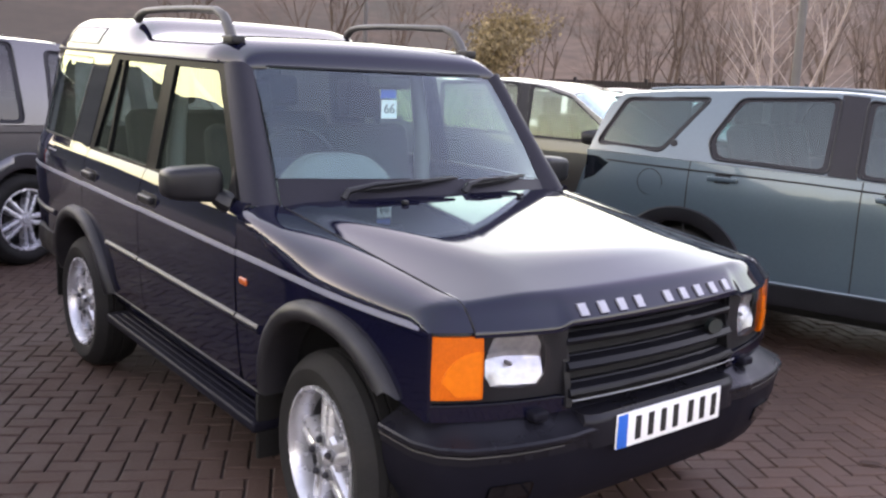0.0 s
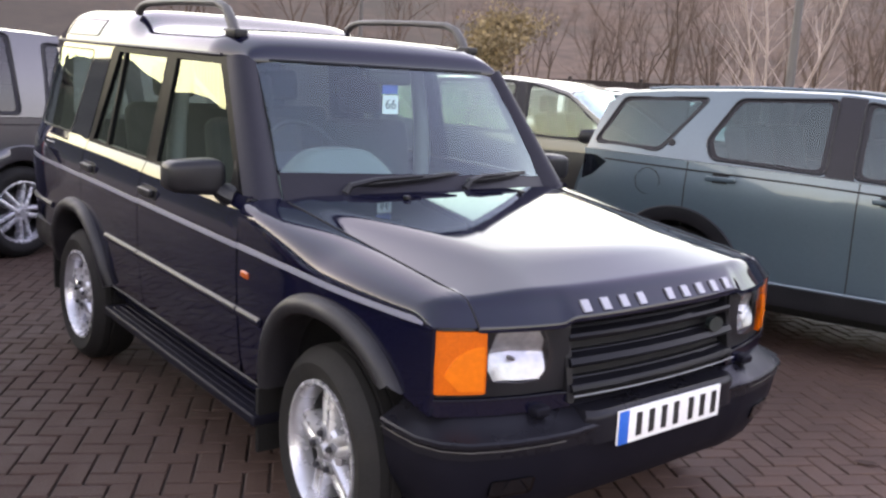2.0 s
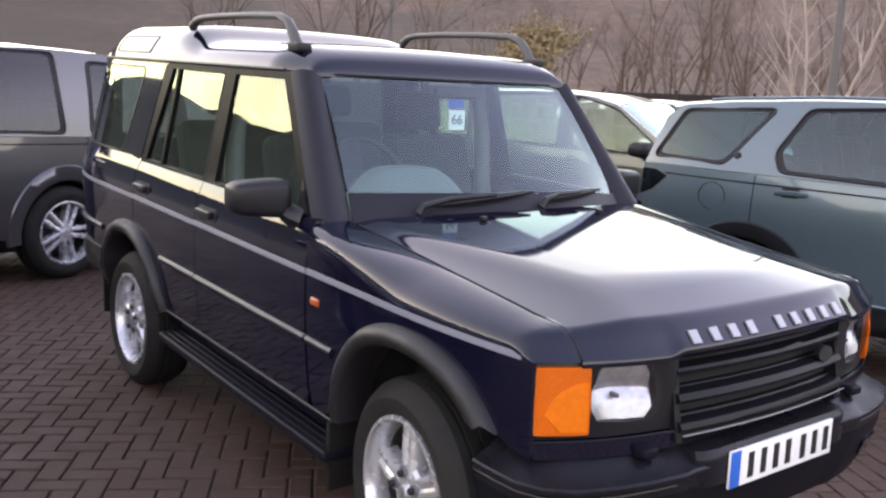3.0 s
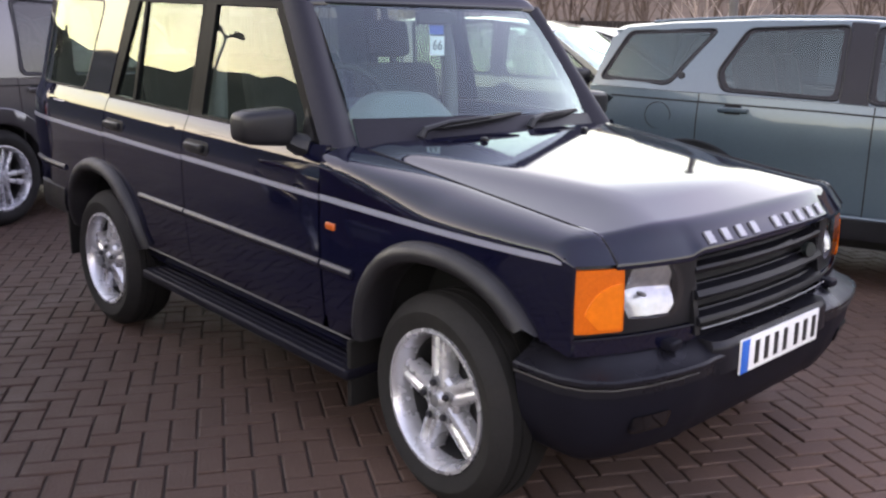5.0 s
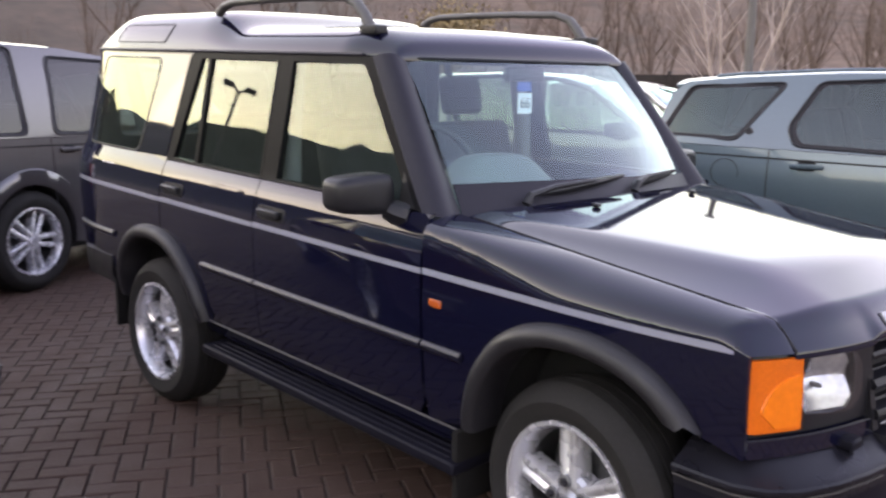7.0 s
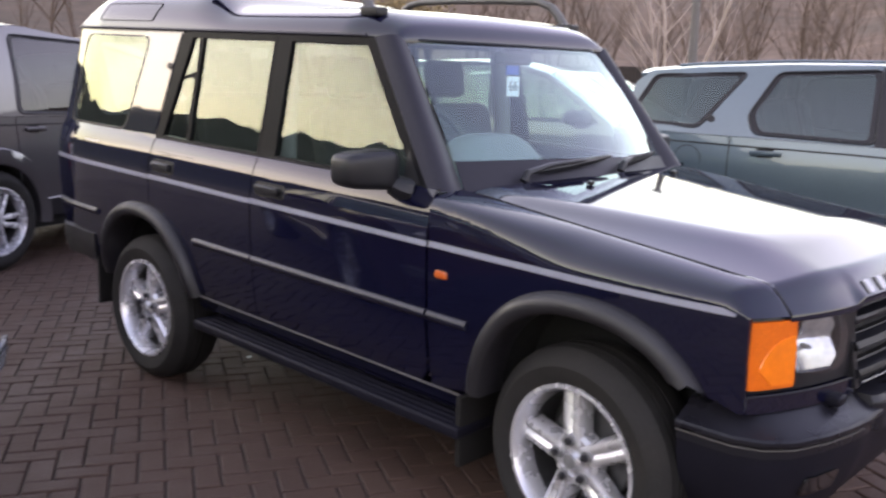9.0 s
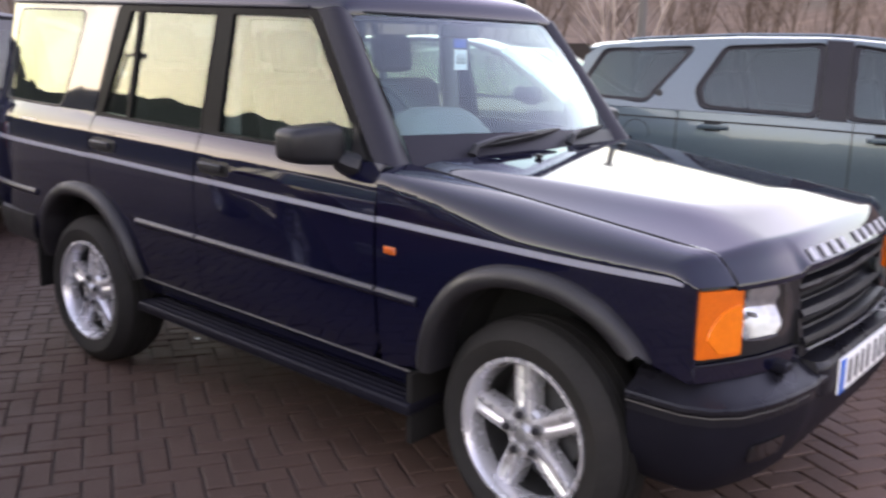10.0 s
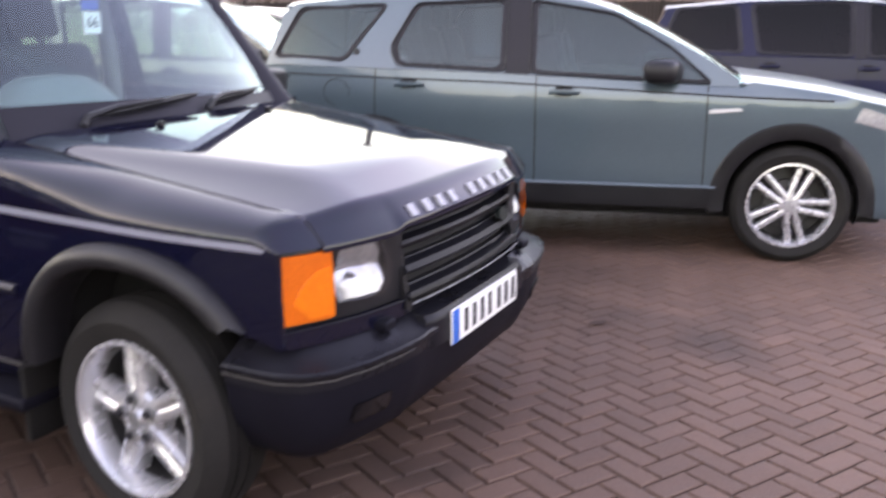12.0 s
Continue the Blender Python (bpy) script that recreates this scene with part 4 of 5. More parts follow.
    rear = [(-1.73, -0.875), (-2.05, -0.87), (-2.19, -0.82), (-2.25, -0.6), (-2.26, 0.0), (-2.25, 0.6), (-2.19, 0.82), (-2.05, 0.87), (-1.73, 0.875)]
    sweep(rear, [(0.0, 0.46), (0.012, 0.52), (0.008, 0.60), (-0.05, 0.63), (-0.12, 0.63), (-0.12, 0.46)], "rear_bumper", BLACK, "black rear bumper")
    for s in (-1, 1):
        fog = add("fog_lamp", panel(rounded(0.56, 0.470, 0.70, 0.528, 0.014), lambda y, z, s=s: (float(np.interp(y, (0.55, 0.66, 0.775), (1.985, 1.962, 1.921))) - 0.010 - 0.30 * (0.54 - z) + 0.006, s * y, z), (-1, 0, 0), 0.012, du=0.03, dv=0.02), TINTED, car, "slim smoked fog lamp in the bumper skirt")
        add("fog_backing", panel(rounded(0.565, 0.475, 0.695, 0.523, 0.012), lambda y, z, s=s: (float(np.interp(y, (0.55, 0.66, 0.775), (1.985, 1.962, 1.921))) - 0.010 - 0.30 * (0.54 - z) + 0.002, s * y, z), (-1, 0, 0), 0.010, du=0.03, dv=0.02), REFLECT, fog)
        add("washer_jet", box(1.905, 1.955, s * 0.52 - 0.030, s * 0.52 + 0.030, 0.690, 0.722, 0.014, 3), SKIRT, car, "black headlamp washer jet")
    # grille
    gx = lambda y, z: 1.966 - 0.028 * (y / 0.43) ** 2 - 0.17 * (z - 0.84)
    gr = add("grille_surround", panel(rounded(-0.412, 0.705, 0.412, 0.995, 0.01), lambda y, z: (gx(y, z) - 0.055, y, z), (-1, 0, 0), 0.02, du=0.06), DARK, car, "black radiator grille")
    for z in (0.918, 0.840, 0.762):
        h = 0.019
        add("grille_bar", panel([(-0.408, z - h), (0.408, z - h), (0.408, z + h), (-0.408, z + h)], lambda y, zz, z=z, h=h: (gx(y, z) + (0.004 if zz < z + 0.008 else -0.022) - 0.012 * abs(zz - z + 0.008) / h, y, zz), (-1, 0, 0), 0.03, du=0.08, dv=0.008), GRILLE, gr, "black horizontal grille bar", )
    add("grille_lip", tube([(gx(y, 0.736) + 0.004, y, 0.738) for y in np.linspace(-0.408, 0.408, 15)], 0.0025, 6), HUBGREY, gr)
    for s in (-1, 1):
        add("grille_end", panel([(0.396, 0.715), (0.418, 0.715), (0.418, 0.950), (0.396, 0.950)], lambda y, z, s=s: (gx(y, z) - 0.012, s * y, z), (-1, 0, 0), 0.045), BLACK, gr)
    add("oval_badge", panel([(0.30 + 0.045 * math.cos(a), 0.868 + 0.024 * math.sin(a)) for a in np.linspace(0, 2 * math.pi, 29)[:-1]], lambda y, z: (gx(y, z) + 0.004, y, z), (-1, 0, 0), 0.018), mat("dull_green_badge", (0.008, 0.012, 0.011), 0.4), gr, "plain dark green oval badge")
    # number plate with bars for the characters
    px = 2.018
    pl = add("number_plate", box(px - 0.006, px + 0.002, -0.262, 0.262, 0.570, 0.682, 0.003), WHITEPLATE, car, "white number plate with blue band")
    add("blue_band", box(px + 0.001, px + 0.004, -0.260, -0.215, 0.572, 0.680, 0.001), BLUEPLATE, pl, "blue band")
    for k in range(7):
        y = -0.175 + k * 0.062 + (0.016 if k > 3 else 0)
        add("plate_bar", box(px + 0.001, px + 0.004, y - 0.002, y + 0.024, 0.588, 0.664, 0), INK, pl)
    # cabin
    add("cabin_floor", box(-2.05, 0.75, -0.72, 0.72, 0.50, 0.55, 0.01), DARK)
    add("firewall", box(0.72, 0.78, -0.72, 0.72, 0.50, 1.09, 0.01), DARK)
    add("engine_tray", box(0.80, 1.74, -0.60, 0.60, 0.45, 0.88, 0.02), DARK)
    dash = add("dashboard", shell(grid(16, 40, lambda u, v: (0.70 - 0.40 * u + 0.10 * (1 - (2 * v - 1) ** 2) * (1 - u), (2 * v - 1) * 0.69, 1.118 - 0.02 * u - 0.25 * max(0, u - 0.75) / 0.25 + 0.200 * math.exp(-(((2 * v - 1) * 0.69 + 0.33) / 0.25) ** 4) * smooth01((u - 0.12) / 0.45) * smooth01((1.02 - u) / 0.25))), (0, 0, -1), 0.03), DASH, car, "grey dashboard")
    wheel = lathe([(0.190 + 0.014 * math.cos(a), 0.014 * math.sin(a)) for a in np.linspace(0, 2 * math.pi, 9)], 40)
    tilt = Matrix.Translation((0.20, -0.34, 1.215)) @ Matrix.Rotation(radians(90), 4, "Z") @ Matrix.Rotation(radians(-28), 4, "X")
    sw = add("steering_wheel", place(wheel, tilt), BLACK, car, "black steering wheel")
    add("wheel_centre", place(box(-0.17, 0.17, -0.01, 0.03, -0.045, 0.045, 0.01), tilt), BLACK, sw)
    def seat(x, y, w, name):
        st = add(name, box(x - 0.02, x + 0.48, y - w, y + w, 0.70, 0.86, 0.05, 3), CLOTH, car, "dark cloth seat")
        bk = place(box(-0.075, 0.075, -w, w, 0.0, 0.57, 0.07, 3), Matrix.Translation((x, y, 0.80)) @ Matrix.Rotation(radians(-13), 4, "Y"))
        add("backrest", bk, CLOTH, st)
        for yy in ((y,) if w < 0.4 else (y - 0.33, y + 0.33)):
            add("headrest", place(box(-0.05, 0.05, -0.115, 0.115, 0.0, 0.185, 0.045, 3), Matrix.Translation((x - 0.15, yy, 1.385)) @ Matrix.Rotation(radians(-10), 4, "Y")), CLOTH, st)
    seat(-0.20, -0.32, 0.24, "driver_seat")
    seat(-0.25, 0.36, 0.25, "passenger_seat")
    seat(-1.10, 0.0, 0.62, "rear_bench")
    add("headliner", shell(grid(14, 8, lambda u, v: (0.22 - 2.25 * u, (2 * v - 1) * 0.66, 1.64 + (roof_height(0.22 - 2.25 * u) - 0.05) * (1 - (2 * v - 1) ** 4))), (0, 0, 1), 0.01), HEADLINER)
    for s in (-1, 1):
        add("b_pillar_trim", tube([(-0.315, s * 0.715, 1.02), (-0.315, s * 0.70, 1.35), (-0.33, s * 0.655, 1.66)], [0.045, 0.042, 0.036], 12), TRIM)
    add("rear_view_mirror", box(0.235, 0.265, -0.04, 0.20, 1.565, 1.625, 0.02, 3), BLACK, car, "black rear-view mirror")
    # tags hung below the mirror
    card = add("price_card", box(0.243, 0.246, 0.050, 0.136, 1.432, 1.518, 0), PAPER, car, "white card printed 66 hung behind the windscreen")
    add("blue_tag", box(0.243, 0.246, 0.045, 0.130, 1.525, 1.585, 0), BLUEPAPER, car, "blue tag hung behind the windscreen")
    cu = bpy.data.curves.new("digits", "FONT")
    cu.body, cu.size, cu.extrude, cu.align_x, cu.align_y = "66", 0.062, 0.0006, "CENTER", "CENTER"
    cu.materials.append(INK)
    tx = new("digits", cu)
    tx.parent = card
    tx.matrix_basis = Matrix(((0, 0, 1, 0.2475), (1, 0, 0, 0.093 - LEAN * 1.075), (0, 1, 0, 1.475 - RAKE * 0.25 + LEAN * 0.843), (0, 0, 0, 1)))
    # wheels stand level on the ground
    for x, y, flip in ((1.302, -0.772, -5), (-1.243, -0.772, 0), (1.302, 0.772, 175), (-1.243, 0.772, 180)):
        build_wheel("wheel", Matrix.Translation((x, y, 0.356)) @ Matrix.Rotation(radians(flip), 4, "Z") @ Matrix.Rotation(radians(-9 if x > 0 else 2), 4, "Y"), 0.355, 0.237, 0.225, "five", car)
    return car


build_off_roader()


# ---------------------------------------------------------------- the other cars: x ahead, origin between the axles
def build_suv(d):
    """A family off-roader from its dimensions: lower sides with arches, cabin, roof, fascia, lamps and wheels."""
    car = thing(d["name"], d["label"], "car", d["pose"])
    wb, half, paint, tr = d["wb"] / 2, d["half"], d["paint"], d["tyre"]
    front, rear = wb + d["fo"], -wb - d["ro"]
    sill, r_arch = d["sill"], d["arch"]
    belt = lambda x: float(np.interp(x, [rear, -0.5, 1.0, front], d["belt"]))
    xm, span = (front + rear) / 2, (front - rear) / 2

    def plan(x):
        q = abs(x - xm) / span
        return half * (1 - d.get("taper", 0.20) * max(0, (q - 0.55) / 0.45) ** 3.2)

    tumble = d["tumble"]
    zs, ys = [0.20, 0.34, 0.50, 0.70, 0.90, 1.03], d.get("flank", [0.93, 0.972, 0.99, 1.0, 0.992, 0.980])

    def wide(x, z):
        b = belt(x)
        if z <= b:
            k = float(np.interp(z, zs + [b], ys + [0.965]))
            return plan(x) * k
        return plan(x) * 0.965 - tumble * (z - b) - 0.10 * max(0, z - b) ** 2

    prof = d["hood"] + d["screen"][1:] + d["roof"][1:] + d["tail"][1:]
    hx, hz = [p[0] for p in d["hood"]][::-1], [p[1] for p in d["hood"]][::-1]
    cabin = d["screen"] + d["roof"][1:] + d["tail"][1:2]
    cx, cz = [p[0] for p in cabin][::-1], [p[1] for p in cabin][::-1]
    drop = 0.045

    def arch_line(xc):
        n = 18
        out = []
        for k in range(n + 1):
            t = k / n
            a = math.pi * t
            out.append((xc + r_arch * math.cos(a), max(sill, tr + r_arch * math.sin(a) * 1.03)))
        return [(xc + r_arch, sill)] + out + [(xc - r_arch, sill)]

    nose, stern = d["nose"], d["stern"]
    outline = [*nose, *arch_line(wb), *arch_line(-wb), *stern]
    top_l = [(x, belt(x)) for x in np.linspace(d["tail"][1][0], d["screen"][0][0], 16)]
    top_r = [(x, float(np.interp(x, hx, hz)) - drop) for x in np.linspace(d["screen"][0][0] + 0.05, d["hood"][0][0] - 0.01, 12)]
    outline = outline + top_l + top_r
    for s in (-1, 1):
        inw = (0, -s, 0)
        on = lambda x, z, s=s, o=0.0: (x, s * (wide(x, z) + o), z)
        part("body_side", panel(outline, on, inw, 0.03, du=0.12, dv=0.05), paint, car)
        # cabin side: dark glass with pillars on it
        xs0, xs1 = d["tail"][1][0], d["screen"][0][0]
        up = [(x, float(np.interp(x, cx, cz)) - drop) for x in np.linspace(xs0 + 0.02, xs1 - 0.02, 30)]
        up = [(x, max(z, belt(x) + 0.012)) for x, z in up]
        bot = [(x, belt(x) + 0.004) for x in np.linspace(xs1 - 0.02, xs0 + 0.02, 20)]
        panes = [round_poly(p, d.get("pane_r", 0.06)) for p in d["windows"]]
        for p in panes:
            g = part("side_window", panel(p, lambda x, z, s=s: on(x, z, s, -0.006), inw, 0.0, du=0.15, dv=0.08), d.get("glass", TINTED), car, "dark side window")
            g.visible_shadow = False
            mid_x, mid_z = (min(q[0] for q in p) + max(q[0] for q in p)) / 2, (min(q[1] for q in p) + max(q[1] for q in p)) / 2
            wide_x, wide_z = max(q[0] for q in p) - mid_x, max(q[1] for q in p) - mid_z
            clear = [(mid_x + (x - mid_x) * (1 - 0.040 / wide_x), mid_z + (z - mid_z) * (1 - 0.022 / wide_z)) for x, z in p]
            part("pane_border", panel(p, lambda x, z, s=s: on(x, z, s, -0.003), inw, 0.002, [clear], 0.15, 0.08), PILLAR, g, "black printed border of the pane")
            part("window_seal", tube([on(x, z, s, 0.001) for x, z in p] + [on(*p[0], s, 0.001)], 0.009, 6), BLACK, car)
        part("window_surround", panel(up + bot, on, inw, 0.02, panes, 0.12, 0.06), paint, car)
        for (x0, x1, t0, t1), pm in d["pillars"]:
            zb = lambda x: belt(x) + 0.006
            zt = lambda x: float(np.interp(x, cx, cz)) - drop - 0.01
            quad = [(x0, zb(x0)), (x1, zb(x1)), (t1, zt(t1)), (t0, zt(t0))]
            part("pillar", panel(quad, lambda x, z, s=s: on(x, z, s, 0.003), inw, 0.02, du=0.1, dv=0.08), paint if pm == "paint" else PILLAR, car)
        # shut lines, handles, mirror, arches, sill
        for x in d["seams"]:
            part("shut_line", panel([(x - 0.004, sill + 0.12), (x + 0.004, sill + 0.12), (x + 0.004, belt(x)), (x - 0.004, belt(x))], lambda u, z, s=s: on(u, z, s, 0.001), inw, 0.003), DARK, car)
        for x in d["handles"]:
            z = belt(x) - d.get('handle_drop', 0.09)
            w = s * (wide(x, z) + 0.018)
            part("door_handle", box(x - 0.10, x + 0.10, w - 0.012, w + 0.012, z - 0.016, z + 0.016, 0.011, 3), paint, car)
            part("handle_recess", panel(rounded(x - 0.06, z - 0.03, x + 0.05, z + 0.038, 0.02), lambda u, v, s=s: on(u, v, s, 0.001), inw, 0.004), DARK, car)
        if d.get("crease"):
            part("body_crease", tube([on(x, belt(x) - 0.055, s, 0.001) for x in np.linspace(rear + 0.35, wb + 0.2, 16)], 0.006, 6), DARK, car)
        bm = bmesh.new()
        bmesh.ops.create_uvsphere(bm, u_segments=24, v_segments=12, radius=1)
        mx = d["mirror"]
        for v in bm.verts:
            q = [math.copysign(abs(c) ** 0.6, c) for c in v.co]
            v.co = Vector((mx + 0.105 * q[0] - 0.04 * q[1] * s, s * (half * 0.93 + 0.12 + 0.12 * q[1] * s), belt(mx) + 0.075 + 0.075 * q[2]))
        mir = part("door_mirror", bm, d.get("mirror_paint", BLACK), car, "door mirror")
        part("mirror_arm", tube([(mx, s * (half * 0.97), belt(mx) + 0.03), (mx, s * (half * 0.86), belt(mx) + 0.005)], 0.035, 8), BLACK, mir)
        for xc in (wb, -wb):
            pr = ((r_arch - 0.035, -0.08), (r_arch - 0.035, 0.004), (r_arch - 0.012, 0.014), (r_arch + d["flare"], 0.012), (r_arch + d["flare"] + 0.012, -0.004))
            bm = bmesh.new()
            vs = [[bm.verts.new((xc + r * math.cos(a), s * (wide(xc + r * math.cos(a), max(sill, tr + r * math.sin(a))) + o), tr + 1.03 * r * math.sin(a))) for a in np.linspace(-0.12, math.pi + 0.12, 33)] for r, o in pr]
            for j in range(len(pr) - 1):
                for i in range(32):
                    bm.faces.new((vs[j][i], vs[j][i + 1], vs[j + 1][i + 1], vs[j + 1][i]))
            bmesh.ops.recalc_face_normals(bm, faces=bm.faces[:])
            part("wheel_arch", bm, d.get("arch_paint", BLACK), car, "", 50)
            bm = bmesh.new()
            li = [(xc + (r_arch - 0.02) * math.cos(a), tr + (r_arch - 0.02) * math.sin(a)) for a in np.linspace(-0.3, math.pi + 0.3, 24)]
            va, vb = [bm.verts.new((x, s * half * 0.9, z)) for x, z in li], [bm.verts.new((x, s * half * 0.5, z)) for x, z in li]
            for i in range(23):
                bm.faces.new((va[i], va[i + 1], vb[i + 1], vb[i]))
            bm.faces.new(vb)
            part("arch_liner", bm, DARK, car)
            build_wheel("wheel", Matrix.Translation((xc, s * (half - 0.125), tr)) @ Matrix.Rotation(0 if s < 0 else math.pi, 4, "Z") @ Matrix.Rotation(0.3, 4, "Y"), tr, d["rim"], 0.235, d["spokes"], car)
        part("sill_trim", panel([(-wb + r_arch, sill - 0.03), (wb - r_arch, sill - 0.03), (wb - r_arch, sill + 0.10), (-wb + r_arch, sill + 0.10)], lambda x, z, s=s: on(x, z, s, 0.010), inw, 0.04), BLACK, car, "black sill trim")
        part("sill_lip", tube([on(x, sill + 0.108, s, 0.006) for x in np.linspace(-wb + r_arch + 0.02, wb - r_arch - 0.02, 12)], 0.011, 8), paint, car)
    # skins over the top
    def skin(pts, name, material, label="", edge=1.0, inner=0.0):
        """A crowned strip through centre-line points."""
        lens = [0.0]
        for a, b in zip(pts, pts[1:]):
            lens.append(lens[-1] + math.hypot(b[0] - a[0], b[1] - a[1]))
        fx = lambda u: (float(np.interp(u * lens[-1], lens, [p[0] for p in pts])), float(np.interp(u * lens[-1], lens, [p[1] for p in pts])))
        def fn(u, v):
            x, z = fx(u)
            w = wide(x, z - drop) * edge
            k = 2 * v - 1
            k = math.copysign(1 - (1 - abs(k)) ** 1.7, k)
            bow = d["bow"] * k * k * (1 if x > 0 else -1) if inner else 0
            lip = d["bulge"] * (1 - abs(k) ** 2.2) * (1 - u) ** 2 if name == "bonnet" else 0
            return (x - bow + lip, k * w, z - drop * abs(k) ** 4 - 0.012 * k * k)
        bm = grid(max(6, int(lens[-1] / 0.06)), 28, fn)
        a, b = fx(0.5)
        return part(name, shell(bm, (0, 0, -1) if name in ("bonnet", "roof") else ((-1, 0, -0.3) if a > 0 else (1, 0, -0.3)), 0.02), material, car, label, 50)
    hood = skin(d["hood"], "bonnet", paint)
    g = skin(d["screen"], "windscreen", SCREEN, "windscreen glass", 0.97)
    g.visible_shadow = False
    skin(d["roof"], "roof", d.get("roof_paint", paint))
    g = skin(d["tail"][:2], "rear_window", TINTED, "dark rear window", 0.93)
    skin(d["tail"][1:], "tailgate", paint, edge=1.0)
    for s in (-1, 1):
        for x0, x1 in d.get("rails", ()):
            zt = lambda x: float(np.interp(x, cx, cz))
            part("roof_rail", tube([(x, s * (wide(x, zt(x) - drop) - 0.06), zt(x) - 0.022) for x in np.linspace(x0, x1, 12)], 0.011, 8), d.get("rail_paint", BLACK), car)
    # nose and stern skins
    for pts, nm, sgn in ((d["nose"], "front_bumper", 1), (d["stern"], "rear_bumper", -1)):
        pts = sorted(pts, key=lambda p: p[1])
        def fn(u, v, pts=pts, sgn=sgn):
            z = pts[0][1] + (pts[-1][1] - pts[0][1]) * u
            x = float(np.interp(z, [p[1] for p in pts], [p[0] for p in pts]))
            k = 2 * v - 1
            w = wide(x, z)
            return (x + sgn * d["bulge"] * (1 - abs(k) ** 2.2), k * w, z)
        part(nm, shell(grid(14, 30, fn), (-sgn, 0, 0), 0.03), paint, car)
    part("underbody", box(rear + 0.3, front - 0.3, -half * 0.8, half * 0.8, 0.24, 0.50, 0.03), DARK, car)
    part("cabin_tub", box(d["tail"][1][0] + 0.15, d["screen"][0][0] - 0.1, -half * 0.78, half * 0.78, 0.5, belt(0) - 0.12, 0.03), DARK, car)
    # seats
    for x in d["seats"]:
        for y in (-0.38, 0.38):
            st = part("seat", place(box(-0.09, 0.09, -0.25, 0.25, 0.0, 0.62, 0.06, 3), Matrix.Translation((x, y, belt(x) - 0.34)) @ Matrix.Rotation(radians(-14), 4, "Y")), CLOTH, car, "dark seat")
            part("headrest", box(x - 0.22, x - 0.10, y - 0.13, y + 0.13, belt(x) + 0.26, belt(x) + 0.44, 0.04, 3), CLOTH, st)
    return car, on_side(d, wide, belt), hood


def on_side(d, wide, belt):
    return lambda x, z, s=-1, o=0.0: (x, s * (wide(x, z) + o), z)


def at(x, y, h):
    return Matrix.Translation((x, y, 0)) @ Matrix.Rotation(radians(h), 4, "Z")


SPORT = dict(
    name="crossover_car", label="grey-green metallic crossover with black arches, parked alongside", pose=at(1.08, 3.90, 14),
    wb=2.741, fo=0.88, ro=0.95, half=0.945, tyre=0.368, rim=0.264, arch=0.440, flare=0.055, sill=0.36, paint=GREEN, spokes=5, bulge=0.10, bow=0.10, drop=0.05,
    flank=[0.935, 0.985, 0.994, 0.994, 1.0, 0.995], belt=[1.215, 1.165, 1.095, 1.055], tumble=0.28, header=0.035,
    nose=[(2.10, 0.90), (2.17, 0.72), (2.16, 0.45), (2.08, 0.28), (1.85, 0.30)], stern=[(-1.85, 0.32), (-2.18, 0.36), (-2.22, 0.60), (-2.20, 0.92), (-2.14, 1.10)],
    hood=[(2.10, 0.95), (1.95, 1.025), (1.60, 1.105), (1.25, 1.155), (1.04, 1.178)],
    screen=[(1.04, 1.178), (0.79, 1.335), (0.52, 1.48), (0.24, 1.61)],
    roof=[(0.24, 1.61), (0.02, 1.675), (-0.40, 1.715), (-1.00, 1.715), (-1.60, 1.69), (-2.02, 1.655)],
    tail=[(-2.02, 1.655), (-2.17, 1.15), (-2.24, 0.95), (-2.25, 0.70)],
    pillars=[((-0.455, -0.285, -0.455, -0.295), "black")],
    windows=[[(-2.09, 1.262), (-1.55, 1.238), (-1.265, 1.612), (-1.90, 1.590)], [(-1.185, 1.212), (-0.45, 1.180), (-0.45, 1.640), (-1.075, 1.615), (-1.235, 1.330)], [(-0.29, 1.172), (0.86, 1.115), (0.60, 1.335), (0.24, 1.545), (-0.30, 1.635)]], pane_r=0.05, glass=CARGLASS,
    seams=(0.83, -0.245, -1.33), handles=(-0.06, -1.09), mirror=0.55, crease=True, seats=(-0.1, -1.0), rails=((0.0, -1.75),), rail_paint=GREEN)
sport, sport_on, _ = build_suv(SPORT)
for s in (-1, 1):
    inw = (0, -s, 0)
    part("tail_lamp", panel([(-2.16, 0.99), (-2.06, 1.03), (-1.95, 1.13), (-2.05, 1.17), (-2.16, 1.17)], lambda x, z, s=s: sport_on(x, z, s, 0.004), inw, 0.02), TINTED, sport, "dark smoked tail lamp")
    part("fuel_flap", lathe_at([(0.086, 0.0), (0.089, -0.002), (0.092, 0.0)], (-1.60, s * (sport_on(-1.60, 1.03)[1] * -1 + 0.002), 1.03), 40), DARK, sport) if s < 0 else None
    part("side_vent", panel([(0.845, 0.935), (1.05, 0.955), (1.02, 0.970), (0.845, 0.960)], lambda x, z, s=s: sport_on(x, z, s, 0.014), inw, 0.02), LAMPWHITE, sport, "bright side vent blade")
    part("headlamp", panel([(1.70, 0.90), (2.06, 0.80), (2.07, 0.88), (1.74, 0.985)], lambda x, z, s=s: sport_on(x, z, s, 0.004), inw, 0.02), REFLECT, sport, "slim headlamp")
    part("pillar_badge", lathe_at([(0.0005, -0.004), (0.024, -0.003), (0.026, 0.002)], (-1.47, s * (-sport_on(-1.47, 1.30)[1] + 0.004), 1.30), 20), GUNMETAL, sport, "small round badge") if s < 0 else None

